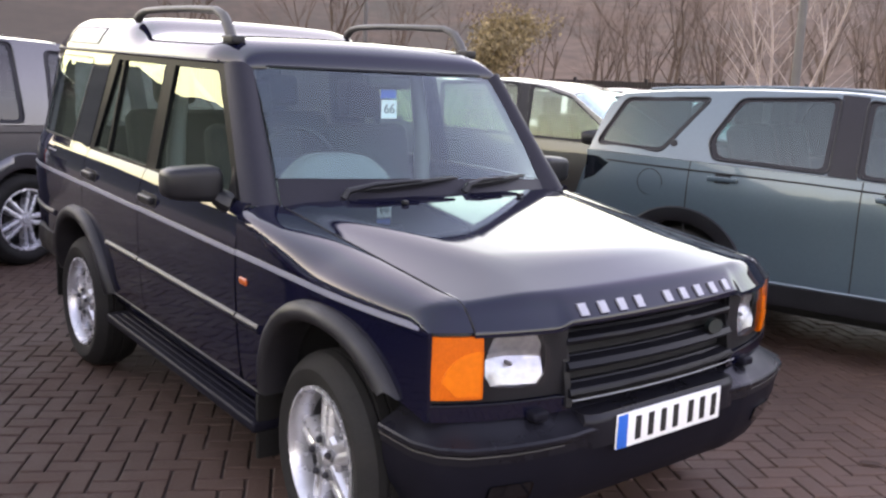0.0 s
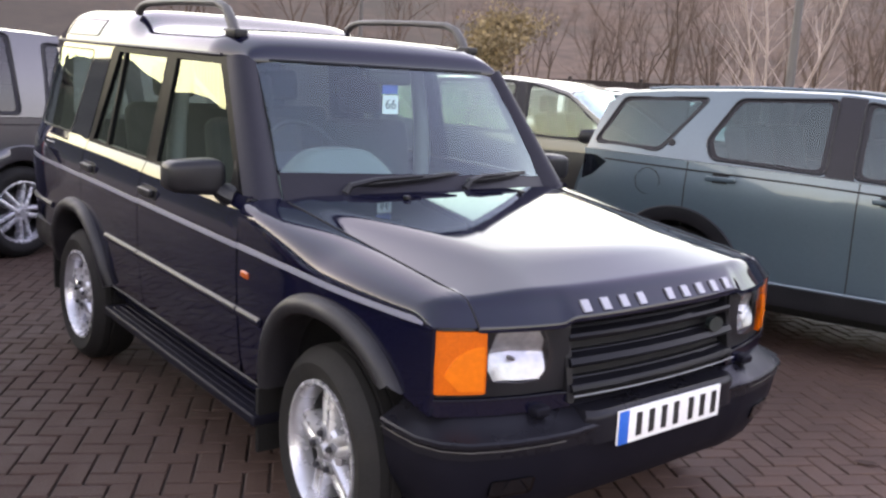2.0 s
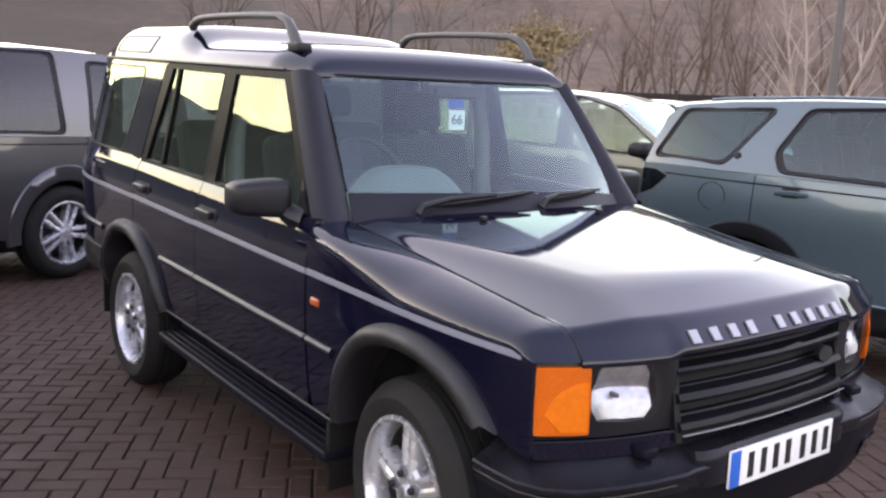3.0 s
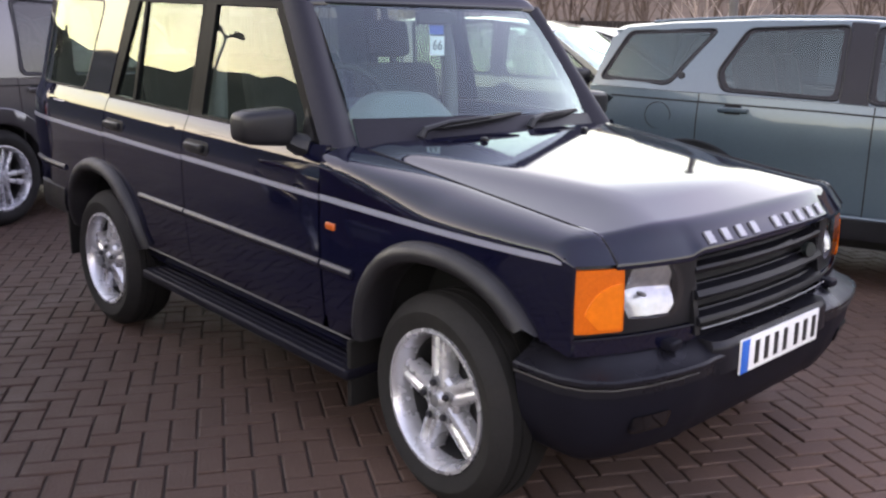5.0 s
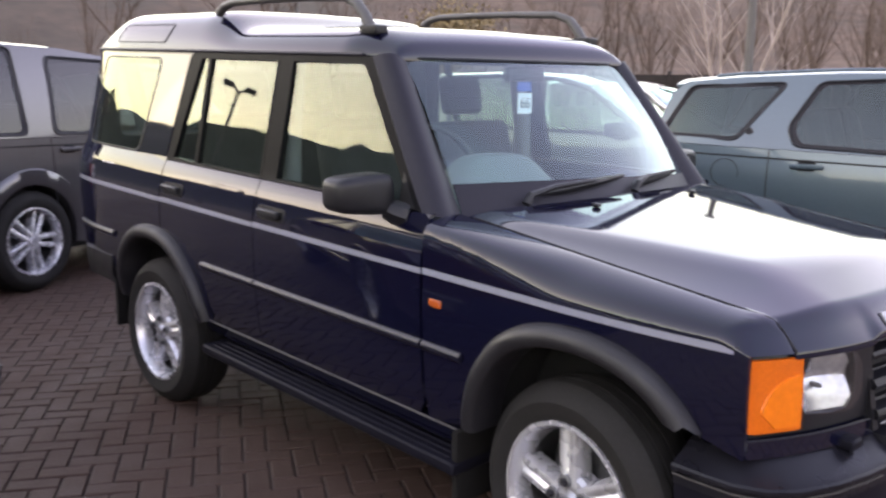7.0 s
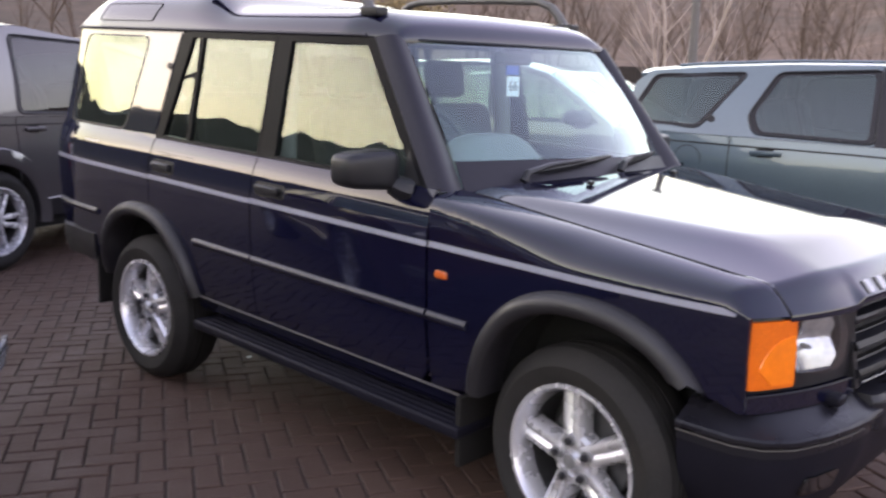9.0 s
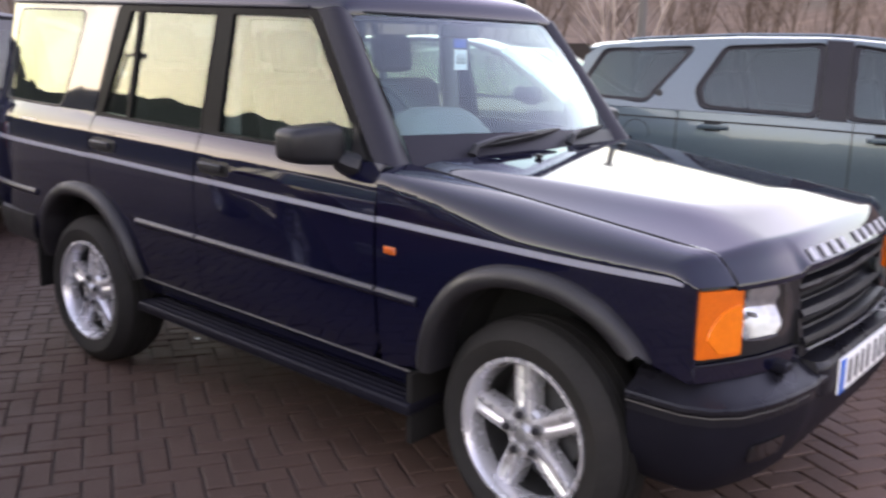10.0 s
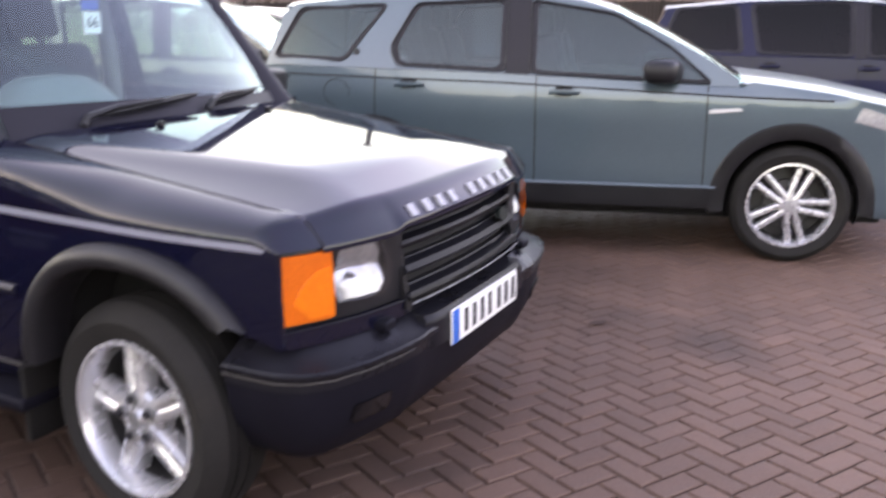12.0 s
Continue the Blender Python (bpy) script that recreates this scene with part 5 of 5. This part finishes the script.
DISCO = dict(
    name="estate_off_roader", taper=0.08, label="dark gunmetal tall off-roader with stacked tail lamps, parked behind", pose=at(-5.61, 0.53, 113),
    wb=2.885, fo=0.86, ro=1.06, half=0.955, tyre=0.380, rim=0.255, arch=0.450, flare=0.075, sill=0.40, paint=GUNMETAL, spokes=5, bulge=0.06, bow=0.06, drop=0.05,
    belt=[1.16, 1.14, 1.12, 1.05], tumble=0.17, header=0.03,
    nose=[(2.22, 1.00), (2.24, 0.75), (2.22, 0.50), (2.12, 0.32), (1.92, 0.33)], stern=[(-1.92, 0.36), (-2.36, 0.42), (-2.44, 0.55), (-2.44, 0.90), (-2.42, 1.14)],
    hood=[(2.22, 1.04), (2.05, 1.10), (1.60, 1.14), (1.15, 1.17)],
    screen=[(1.15, 1.17), (0.85, 1.42), (0.55, 1.70)],
    roof=[(0.55, 1.70), (0.30, 1.79), (-0.40, 1.82), (-0.95, 1.875), (-1.60, 1.885), (-2.28, 1.845)],
    tail=[(-2.28, 1.845), (-2.43, 1.18), (-2.47, 0.90), (-2.46, 0.60)],
    pillars=[((-0.24, -0.11, -0.25, -0.13), "black")],
    windows=[[(-2.22, 1.185), (-1.42, 1.175), (-1.42, 1.815), (-2.14, 1.805)], [(-1.18, 1.175), (-0.245, 1.155), (-0.255, 1.745), (-1.12, 1.765)], [(-0.12, 1.155), (0.98, 1.135), (0.48, 1.63), (-0.13, 1.74)]],
    seams=(0.98, -0.18, -1.22), handles=(-0.08, -1.05), mirror=0.72, crease=True, seats=(0.1, -0.9), arch_paint=GUNMETAL)
disco, disco_on, _ = build_suv(DISCO)
for s in (-1, 1):
    # each lamp unit wraps the rounded rear corner
    yl = abs(disco_on(-2.40, 1.0)[1]) + 0.010
    m = Matrix.Translation((-2.425, s * (yl - 0.105), 0)) @ Matrix.Rotation(radians(-26 * s), 4, "Z")
    lamp = part("tail_lamp", place(box(-0.030, 0.20, -0.125, 0.125, 0.78, 1.25, 0.02, 3), m), BLACKCAR, disco, "tall black tail lamp unit with stacked round lamps")
    for z in (1.150, 0.995):
        part("round_lamp", place(lathe_at([(0.0005, -0.020), (0.052, -0.016), (0.068, -0.008), (0.074, 0.0), (0.074, 0.02)], (-0.032, -0.032 * s, z), 28, Matrix.Rotation(radians(-90), 4, "Z")), m), LAMPWHITE, lamp, "round clear lamp")
    part("red_strip", place(box(-0.040, 0.02, 0.085 * s - 0.026, 0.085 * s + 0.026, 0.80, 1.235, 0.012), m), REDLENS, lamp, "red lamp strip")
    part("lower_reflector", place(box(-0.037, -0.020, -0.032 * s - 0.055, -0.032 * s + 0.055, 0.82, 0.875, 0.004), m), CHROME, lamp)
part("spoiler", box(-2.42, -2.20, -0.70, 0.70, 1.80, 1.835, 0.012), BLACKCAR, disco)

RANGE = dict(
    name="luxury_off_roader", label="maroon metallic large off-roader with chrome mesh grille", pose=at(-2.01, -3.67, 28),
    wb=2.923, fo=0.90, ro=1.03, half=0.975, tyre=0.380, rim=0.265, arch=0.445, flare=0.02, sill=0.38, paint=MAROON, spokes=5, bulge=0.16, bow=0.10, drop=0.05, arch_paint=MAROON,
    belt=[1.19, 1.15, 1.11, 1.02], tumble=0.32, header=0.04,
    nose=[(2.10, 1.00), (2.20, 0.86), (2.24, 0.62), (2.235, 0.45), (2.18, 0.32), (2.04, 0.26), (1.92, 0.30)], stern=[(-1.92, 0.34), (-2.30, 0.40), (-2.38, 0.6), (-2.38, 0.92), (-2.32, 1.16)],
    hood=[(2.10, 1.03), (2.02, 1.075), (1.75, 1.115), (1.35, 1.145), (1.05, 1.165)],
    screen=[(1.05, 1.165), (0.70, 1.42), (0.35, 1.66)],
    roof=[(0.35, 1.66), (0.05, 1.74), (-0.5, 1.78), (-1.3, 1.76), (-2.12, 1.69)],
    tail=[(-2.12, 1.69), (-2.34, 1.20), (-2.40, 0.95), (-2.40, 0.70)],
    pillars=[((-0.24, -0.13, -0.25, -0.14), "black")],
    windows=[[(-2.18, 1.225), (-1.32, 1.20), (-1.38, 1.685), (-2.00, 1.655)], [(-1.18, 1.195), (-0.245, 1.165), (-0.255, 1.715), (-1.26, 1.690)], [(-0.135, 1.160), (0.92, 1.135), (0.34, 1.58), (-0.145, 1.705)]],
    seams=(0.92, -0.2, -1.22), handles=(-0.1, -1.05), mirror=0.70, seats=(0.05, -0.95), mirror_paint=MAROON)
red, red_on, red_hood = build_suv(RANGE)


def red_nose(y, z, d=RANGE):
    pts = sorted(d["nose"], key=lambda p: p[1])
    x = float(np.interp(z, [p[1] for p in pts], [p[0] for p in pts]))
    return x + d["bulge"] * (1 - min(1, abs(y) / 0.90) ** 2.2)


for s in (-1, 1):
    hl = [(0.45, 0.745), (0.77, 0.750), (0.850, 0.830), (0.868, 0.985), (0.68, 0.975), (0.46, 0.925)]
    lamp = part("headlamp", panel(hl, lambda y, z, s=s: (red_nose(y, z) + 0.004, s * y, z), (-1, 0, 0), 0.03, du=0.05, dv=0.04), GUNMETAL, red, "swept-back clear headlamp")
    for y, z, r in ((0.56, 0.845, 0.062), (0.72, 0.865, 0.055)):
        part("projector", lathe_at([(0.0005, -0.010), (r * 0.5, -0.006), (r * 0.62, 0.0), (r * 0.66, -0.008), (r, -0.004), (r, 0.02)], (red_nose(y, z) + 0.008, s * y, z), 30, Matrix.Rotation(radians(90 - s * 20), 4, "Z")), LAMPWHITE, lamp, "round silver projector lamp")
    part("inner_trim", panel([(0.49, 0.90), (0.80, 0.945), (0.82, 0.965), (0.50, 0.915)], lambda y, z, s=s: (red_nose(y, z) + 0.008, s * y, z), (-1, 0, 0), 0.01, du=0.05), REFLECT, lamp)
    g = part("lens", panel(hl, lambda y, z, s=s: (red_nose(y, z) + 0.024, s * y, z), (-1, 0, 0), 0.0, du=0.05, dv=0.04), LENS, lamp, "clear lens")
    g.visible_shadow = False
    part("light_strip", tube([(red_nose(y, z) + 0.012, s * y, z) for y, z in ((0.47, 0.760), (0.62, 0.762), (0.76, 0.766), (0.832, 0.84), (0.848, 0.93))], 0.011, 8), REFLECT, lamp)
    fog = part("fog_surround", panel([(0.60, 0.42), (0.84, 0.47), (0.87, 0.57), (0.84, 0.56), (0.62, 0.49)], lambda y, z, s=s: (red_nose(y, z) + 0.004, s * y, z), (-1, 0, 0), 0.02, du=0.05), BLACK, red, "dark fog lamp recess")
    part("chrome_blade", tube([(red_nose(y, z) + 0.010, s * y, z) for y, z in ((0.64, 0.503), (0.74, 0.53), (0.83, 0.562))], 0.008, 8), HUBGREY, fog)
    part("fog_lamp", panel([(0.68, 0.445), (0.82, 0.475), (0.845, 0.535), (0.69, 0.495)], lambda y, z, s=s: (red_nose(y, z) + 0.010, s * y, z), (-1, 0, 0), 0.012, du=0.05), REFLECT, fog, "slim fog lamp")
gr = part("grille_surround", panel(rounded(-0.46, 0.70, 0.46, 0.935, 0.03), lambda y, z: (red_nose(y, z) + 0.004, y, z), (-1, 0, 0), 0.03, du=0.06), BLACK, red, "dark grille with chrome bars")
for z in (0.748, 0.818, 0.888):
    part("grille_bar", panel([(-0.41, z - 0.017), (0.41, z - 0.017), (0.41, z + 0.017), (-0.41, z + 0.017)], lambda y, zz, z=z: (red_nose(y, zz) + 0.012 + 0.008 * (1 - ((zz - z) / 0.017) ** 2), y, zz), (-1, 0, 0), 0.014, [rounded(y - 0.020, z - 0.007, y + 0.020, z + 0.007, 0.006, 0.004, 0.004) for y in np.linspace(-0.37, 0.37, 13)], 0.06, 0.012), CHROME, gr, "pierced chrome grille bar")
part("lower_intake", panel(rounded(-0.60, 0.34, 0.60, 0.52, 0.03), lambda y, z: (red_nose(y, z) + 0.004, y, z), (-1, 0, 0), 0.03, du=0.06), BLACK, red)
for k in range(10):
    y = -0.42 + k * 0.088 + (0.03 if k > 4 else -0.03)
    part("letter_bar", box(red_nose(y, 0.965) - 0.022, red_nose(y, 0.965) + 0.006, y - 0.020, y + 0.020, 0.95, 0.985, 0.003), SILVER, red_hood, "silver raised bar of the nose lettering")

ROVER = dict(RANGE, name="black_off_roader", label="glossy black large off-roader reflecting the bright sky", pose=at(-3.47, 5.20, 20), tumble=0.12, glass=SIDEGLASS, paint=BLACKCAR, arch_paint=BLACKCAR, mirror_paint=BLACK, bulge=0.1)
build_suv(ROVER)
CREAM = dict(RANGE, name="cream_off_roader", label="cream large off-roader parked in the row behind", pose=at(-5.6, 9.4, 14), paint=WHITE, arch_paint=WHITE, mirror_paint=BLACK, bulge=0.1)
build_suv(CREAM)
BLUE = dict(RANGE, name="blue_off_roader", label="dark blue large off-roader parked in the row behind", pose=at(2.75, 8.5, 14), paint=BLUECAR, arch_paint=BLUECAR, mirror_paint=BLUECAR, glass=DEEPGLASS, bulge=0.1)
build_suv(BLUE)


# ---------------------------------------------------------------- distance
def hill_top(a):
    """Height of the wooded hill by bearing (radians from +x)."""
    d = math.degrees(a) % 360
    k = smooth01((d - 40) / 30) * smooth01((200 - d) / 25)
    far = 16 + (22 + 5 * smooth01((d - 108) / 14)) * k + (2 * math.sin(a * 5) + 1.5 * math.sin(a * 11 + 1)) * (1 - 0.5 * k)
    far += 12 * smooth01((112 - d) / 12) * smooth01((d - 40) / 30)
    ridge = float(np.interp(d, [188, 194, 198, 202, 206, 210, 214, 219, 224, 235, 260, 300, 330], [19, 32, 35, 35, 39, 42, 46, 50, 53, 53, 40, 26, 14])) + 0.8 * math.sin(a * 31) + 0.9 * math.sin(a * 73) + 0.6 * math.sin(a * 151)
    return max(far, ridge) if 188 < d < 330 else far


def hill_xyz(u, v, near=75.0, power=0.8):
    a = 2 * math.pi * u
    r = near + (250 - near) * v
    rise = smooth01(v * 1.05) ** power
    z = hill_top(a) * rise + 2.2 * noise.noise(Vector((math.cos(a) * r * 0.06, math.sin(a) * r * 0.06, 0))) * rise + 1.2 * noise.noise(Vector((math.cos(a) * r * 0.2, math.sin(a) * r * 0.2, 3))) * rise
    return (r * math.cos(a), r * math.sin(a), z - 0.3)


tagged(part("hillside", grid(160, 40, lambda u, v: hill_xyz(-30 / 360 + u * 222 / 360, v)), HILL, None, "", 180), "brown winter woodland hillside", "hill", kind="structure")
tagged(part("wooded_ridge", grid(140, 40, lambda u, v: hill_xyz(192 / 360 + u * 138 / 360, v, 30.0, 1.4)), RIDGE, None, "", 180), "dark evergreen wooded ridge across the yard", "hill", kind="structure")


def limb(bm, p, d, length, r, depth, rng, n=5, split=3, droop=0.0):
    """A tapering limb that forks."""
    p, d = Vector(p), Vector(d).normalized()
    pts, rad, q, e = [p], [r], p.copy(), d.copy()
    for k in range(4):
        e = (e + Vector((rng.uniform(-1, 1), rng.uniform(-1, 1), rng.uniform(-0.4, 0.9) - droop)) * 0.13).normalized()
        q = q + e * length / 4
        pts.append(q.copy())
        rad.append(r * (1 - 0.13 * (k + 1)))
    tube(pts, rad, n, bm)
    if depth:
        for k in range(split):
            i = rng.randint(2, 4)
            f = (e + Vector((rng.uniform(-1, 1), rng.uniform(-1, 1), rng.uniform(-0.1, 0.7))) * 0.75).normalized()
            limb(bm, pts[i], f, length * rng.uniform(0.55, 0.8), rad[i] * 0.62, depth - 1, rng, max(3, n - 1), split, droop)


def birch(x, y, h, stems, label, seed):
    rng = random.Random(seed)
    t = thing("birch_tree", label, "tree", Matrix.Translation((x, y, 0)))
    for k in range(stems):
        a = 2 * math.pi * (k + 0.3) / stems
        lean = rng.uniform(0.10, 0.34)
        q, e = Vector((0.14 * math.cos(a), 0.14 * math.sin(a), -0.1)), Vector((lean * math.cos(a), lean * math.sin(a), 1)).normalized()
        r0 = rng.uniform(0.048, 0.070)
        pts, rad = [q.copy()], [r0]
        for i in range(12):
            e = (e + Vector((rng.uniform(-1, 1), rng.uniform(-1, 1), 0.35)) * 0.07).normalized()
            q = q + e * h / 12
            pts.append(q.copy())
            rad.append(r0 * (1 - 0.075 * (i + 1)))
        trunk = part("trunk", tube(pts, rad, 7), BARK, t)
        twigs = bmesh.new()
        for i in range(2, 12):
            for j in range(2):
                b = rng.uniform(0, 2 * math.pi)
                limb(twigs, pts[i], (math.cos(b) * 0.75, math.sin(b) * 0.75, 0.9), (0.9 + 1.0 * (1 - i / 12)) * rng.uniform(0.6, 1.1), rad[i] * 0.42, 2, rng, 4, 2)
        tagged(part("crown", twigs, BARK, trunk), kind="stuff")


birch(-9.8, 19.2, 7.5, 3, "pale bare multi-stemmed birch tree", 5)


def leafy_tree(x, y, h, seed):
    rng = random.Random(seed)
    t = thing("yellow_tree", "small tree with sparse yellow autumn leaves", "tree", Matrix.Translation((x, y, 0)))
    bm = bmesh.new()
    limb(bm, (0, 0, -0.1), (0, 0, 1), h * 0.45, 0.07, 4, rng, 6, 4)
    high, wide = max(v.co.z for v in bm.verts), max(math.hypot(v.co.x, v.co.y) for v in bm.verts)
    for v in bm.verts:
        v.co = Vector((v.co.x * 2.9 / wide, v.co.y * 2.9 / wide, v.co.z * h / high))
    tips = [v.co.copy() for v in bm.verts if v.co.z > h * 0.5]
    part("trunk", bm, BROWNBARK, t)
    bm = bmesh.new()
    for k in range(6500):
        c = rng.choice(tips) + Vector((rng.gauss(0, 0.24), rng.gauss(0, 0.24), rng.gauss(0, 0.20)))
        m = Matrix.Translation(c) @ Euler((rng.uniform(0, 6), rng.uniform(0, 6), rng.uniform(0, 6))).to_matrix().to_4x4()
        w = rng.uniform(0.045, 0.085)
        vs = [bm.verts.new(m @ Vector(q)) for q in ((-w, 0, 0), (0, -w * 0.6, 0.01), (w, 0, 0), (0, w * 0.6, 0.01))]
        bm.faces.new(vs)
    tagged(part("crown", bm, LEAF, t), kind="stuff")


leafy_tree(-19.1, 17.2, 4.3, 3)

# bare woods at the hill's foot
rng = random.Random(11)
bm = bmesh.new()
for k in range(95):
    a = radians(rng.triangular(80, 164, 112))
    r = rng.uniform(34, 75)
    h = rng.uniform(6, 11)
    limb(bm, (r * math.cos(a), r * math.sin(a), -0.2), (0, 0, 1), h * 0.5, 0.13, 3, rng, 4, 4)
tagged(part("bare_woods", bm, WOODS), "far bare brown winter trees", "woods", kind="stuff")

# close-boarded fence along the back of the yard
fence = thing("board_fence", "dark close-boarded wooden fence along the yard", "fence")
fp = [(-34, -6), (-30, 8), (-22, 18), (-8, 24), (12, 29), (30, 33)]
for (x0, y0), (x1, y1) in zip(fp, fp[1:]):
    n = int(math.hypot(x1 - x0, y1 - y0) / 2.4)
    d = Vector((x1 - x0, y1 - y0, 0)).normalized()
    ang = math.atan2(d.y, d.x)
    for k in range(n):
        p = Vector((x0, y0, 0)) + d * (k * 2.4)
        m = Matrix.Translation(p) @ Matrix.Rotation(ang, 4, "Z")
        part("fence_post", place(box(-0.05, 0.05, -0.05, 0.05, -0.1, 2.30, 0.008, 1), m), FENCEWOOD, fence)
        part("fence_panel", place(shell(grid(40, 1, lambda u, v: (0.05 + 2.3 * u, 0.02 * (round(u * 40) % 2), 0.1 + 2.1 * v)), (0, 1, 0), 0.02), m), FENCEWOOD, fence)


def lamp_post(x, y, h, ang, label, sides=(1,), reach=0.62):
    t = thing("street_lamp", label, "lamp", Matrix.Translation((x, y, 0)) @ Matrix.Rotation(radians(ang), 4, "Z"), "street lamps")
    part("post", tube([(0, 0, 0), (0, 0, h * 0.5), (0, 0, h)], [0.2 * reach, 0.16 * reach, 0.12 * reach], 12), POLE, t)
    for s in sides:
        part("arm", tube([(0, 0, h - 0.12), (0.4 * reach * s, 0, h + 0.06), (reach * s, 0, h + 0.10)], 0.04, 8), POLE, t)
        part("lantern", box(reach * s - 0.5 * reach, reach * s + 0.5 * reach, -0.15, 0.15, h + 0.04, h + 0.20, 0.05), POLE, t)


lamp_post(-8.5, 18.0, 6.6, 119, "grey street lamp beyond the parked cars")
lamp_post(-36.0, 23.6, 12.0, 20, "grey street lamp behind the parked cars")
lamp_post(-22.3, -12.9, 7.0, 120, "grey twin-headed street lamp across the yard", (-1, 1), 0.36)


# ---------------------------------------------------------------- ground: herringbone pavers
gb = grid(8, 8, lambda u, v: ((u - 0.5) * 4000, (v - 0.5) * 4000, -0.030))
tagged(part("ground", gb, GROUND), "brown block-paved yard and land around", "ground", kind="structure")
bed = grid(2, 2, lambda u, v: (-9.5 + 16 * u, -5.0 + 13 * v, -0.011))
paving = tagged(part("pavement", shell(bed, (0, 0, -1), 0.018), JOINT), "brown clay block paving laid in herringbone", "paving", kind="structure")
prng = random.Random(4)
BL, BW, GAP, TURN_DEG = 0.200, 0.100, 0.0105, 60.5


def paver_verts(l, w, rng):
    tilt = [rng.uniform(-0.0016, 0.0016) for _ in range(4)]
    hx, hy, c = l / 2 - GAP / 2, w / 2 - GAP / 2, 0.0045
    low = [(-hx, -hy, -0.016), (hx, -hy, -0.016), (hx, hy, -0.016), (-hx, hy, -0.016)]
    mid = [(x, y, -0.0035 + t) for (x, y, _), t in zip(low, tilt)]
    top = [(-hx + c, -hy + c, tilt[0]), (hx - c, -hy + c, tilt[1]), (hx - c, hy - c, tilt[2]), (-hx + c, hy - c, tilt[3])]
    return low + mid + top


QUADS = [(8, 9, 10, 11)] + [(b + k, b + (k + 1) % 4, b + 4 + (k + 1) % 4, b + 4 + k) for b in (0, 4) for k in range(4)]
kinds = []
for k in range(6):
    me = bpy.data.meshes.new("paver")
    me.from_pydata(paver_verts(BL, BW, prng), [], QUADS)
    me.materials.append(BRICK)
    kinds.append(me)
turn = Matrix.Rotation(radians(TURN_DEG), 4, "Z")
near, verts, faces = [], [], []
for i in range(-95, 96):
    for j in range(-50, 51):
        # herringbone: pairs of one lying and one standing block on a stepped lattice
        ox, oy = i * BW + j * BL, i * BW - j * BL
        for cx, cy, up in ((ox + BL / 2, oy + BW / 2, 0), (ox + BW / 2, oy + BW + BL / 2, 1)):
            p = turn @ Vector((cx, cy, 0))
            if not (-9.3 < p.x < 6.3 and -4.8 < p.y < 7.8):
                continue
            dist = math.hypot(p.x - 2.6, p.y + 0.2)
            kept = dist < 1.40 and not (p.x < 2.0 and p.y > -0.85)
            (near if kept else verts).append((p.x, p.y, up))
far = verts
verts = []
for x, y, up in near[:300]:
    ob = new("paver", prng.choice(kinds))
    ob.parent = paving
    ob.matrix_basis = Matrix.Translation((x, y, prng.uniform(-0.0012, 0.0012))) @ Matrix.Rotation(radians(TURN_DEG + 90 * up + prng.choice((0, 180))), 4, "Z")
for x, y, up in near[300:] + far:
    a = radians(TURN_DEG + 90 * up)
    c, s = math.cos(a), math.sin(a)
    dz = prng.uniform(-0.0015, 0.0015)
    base = len(verts)
    verts += [(x + c * px - s * py, y + s * px + c * py, pz + dz) for px, py, pz in paver_verts(BL, BW, prng)]
    faces += [tuple(base + q for q in f) for f in QUADS]
me = bpy.data.meshes.new("paver_field")
me.from_pydata(verts, [], faces)
me.materials.append(BRICK)
field = new("paver_field", me)
field.parent = paving
field["kind"] = "stuff"
# a dead leaf on the paving
lf = grid(6, 4, lambda u, v: ((u - 0.5) * 0.09, (v - 0.5) * 0.05 * math.sin(math.pi * (0.1 + 0.8 * u)), 0.006 + 0.012 * abs(v - 0.5) + 0.008 * u))
leaf = tagged(part("dead_leaf", shell(lf, (0, 0, -1), 0.001), DRYLEAF), "curled brown dead leaf on the paving", "leaf")
leaf.matrix_basis = Matrix.Translation((1.94, 1.59, 0.0)) @ Matrix.Rotation(0.5, 4, "Z")
# a small pale scrap of litter under the off-roader's tail
scrap = tagged(part("litter_scrap", shell(grid(3, 2, lambda u, v: ((u - 0.5) * 0.030, (v - 0.5) * 0.015, 0.003 + 0.004 * u * v)), (0, 0, -1), 0.0015), PAPER), "small pale scrap of litter on the paving", "litter")
scrap.matrix_basis = Matrix.Translation((-1.184, -0.315, 0.0)) @ Matrix.Rotation(0.4, 4, "Z")
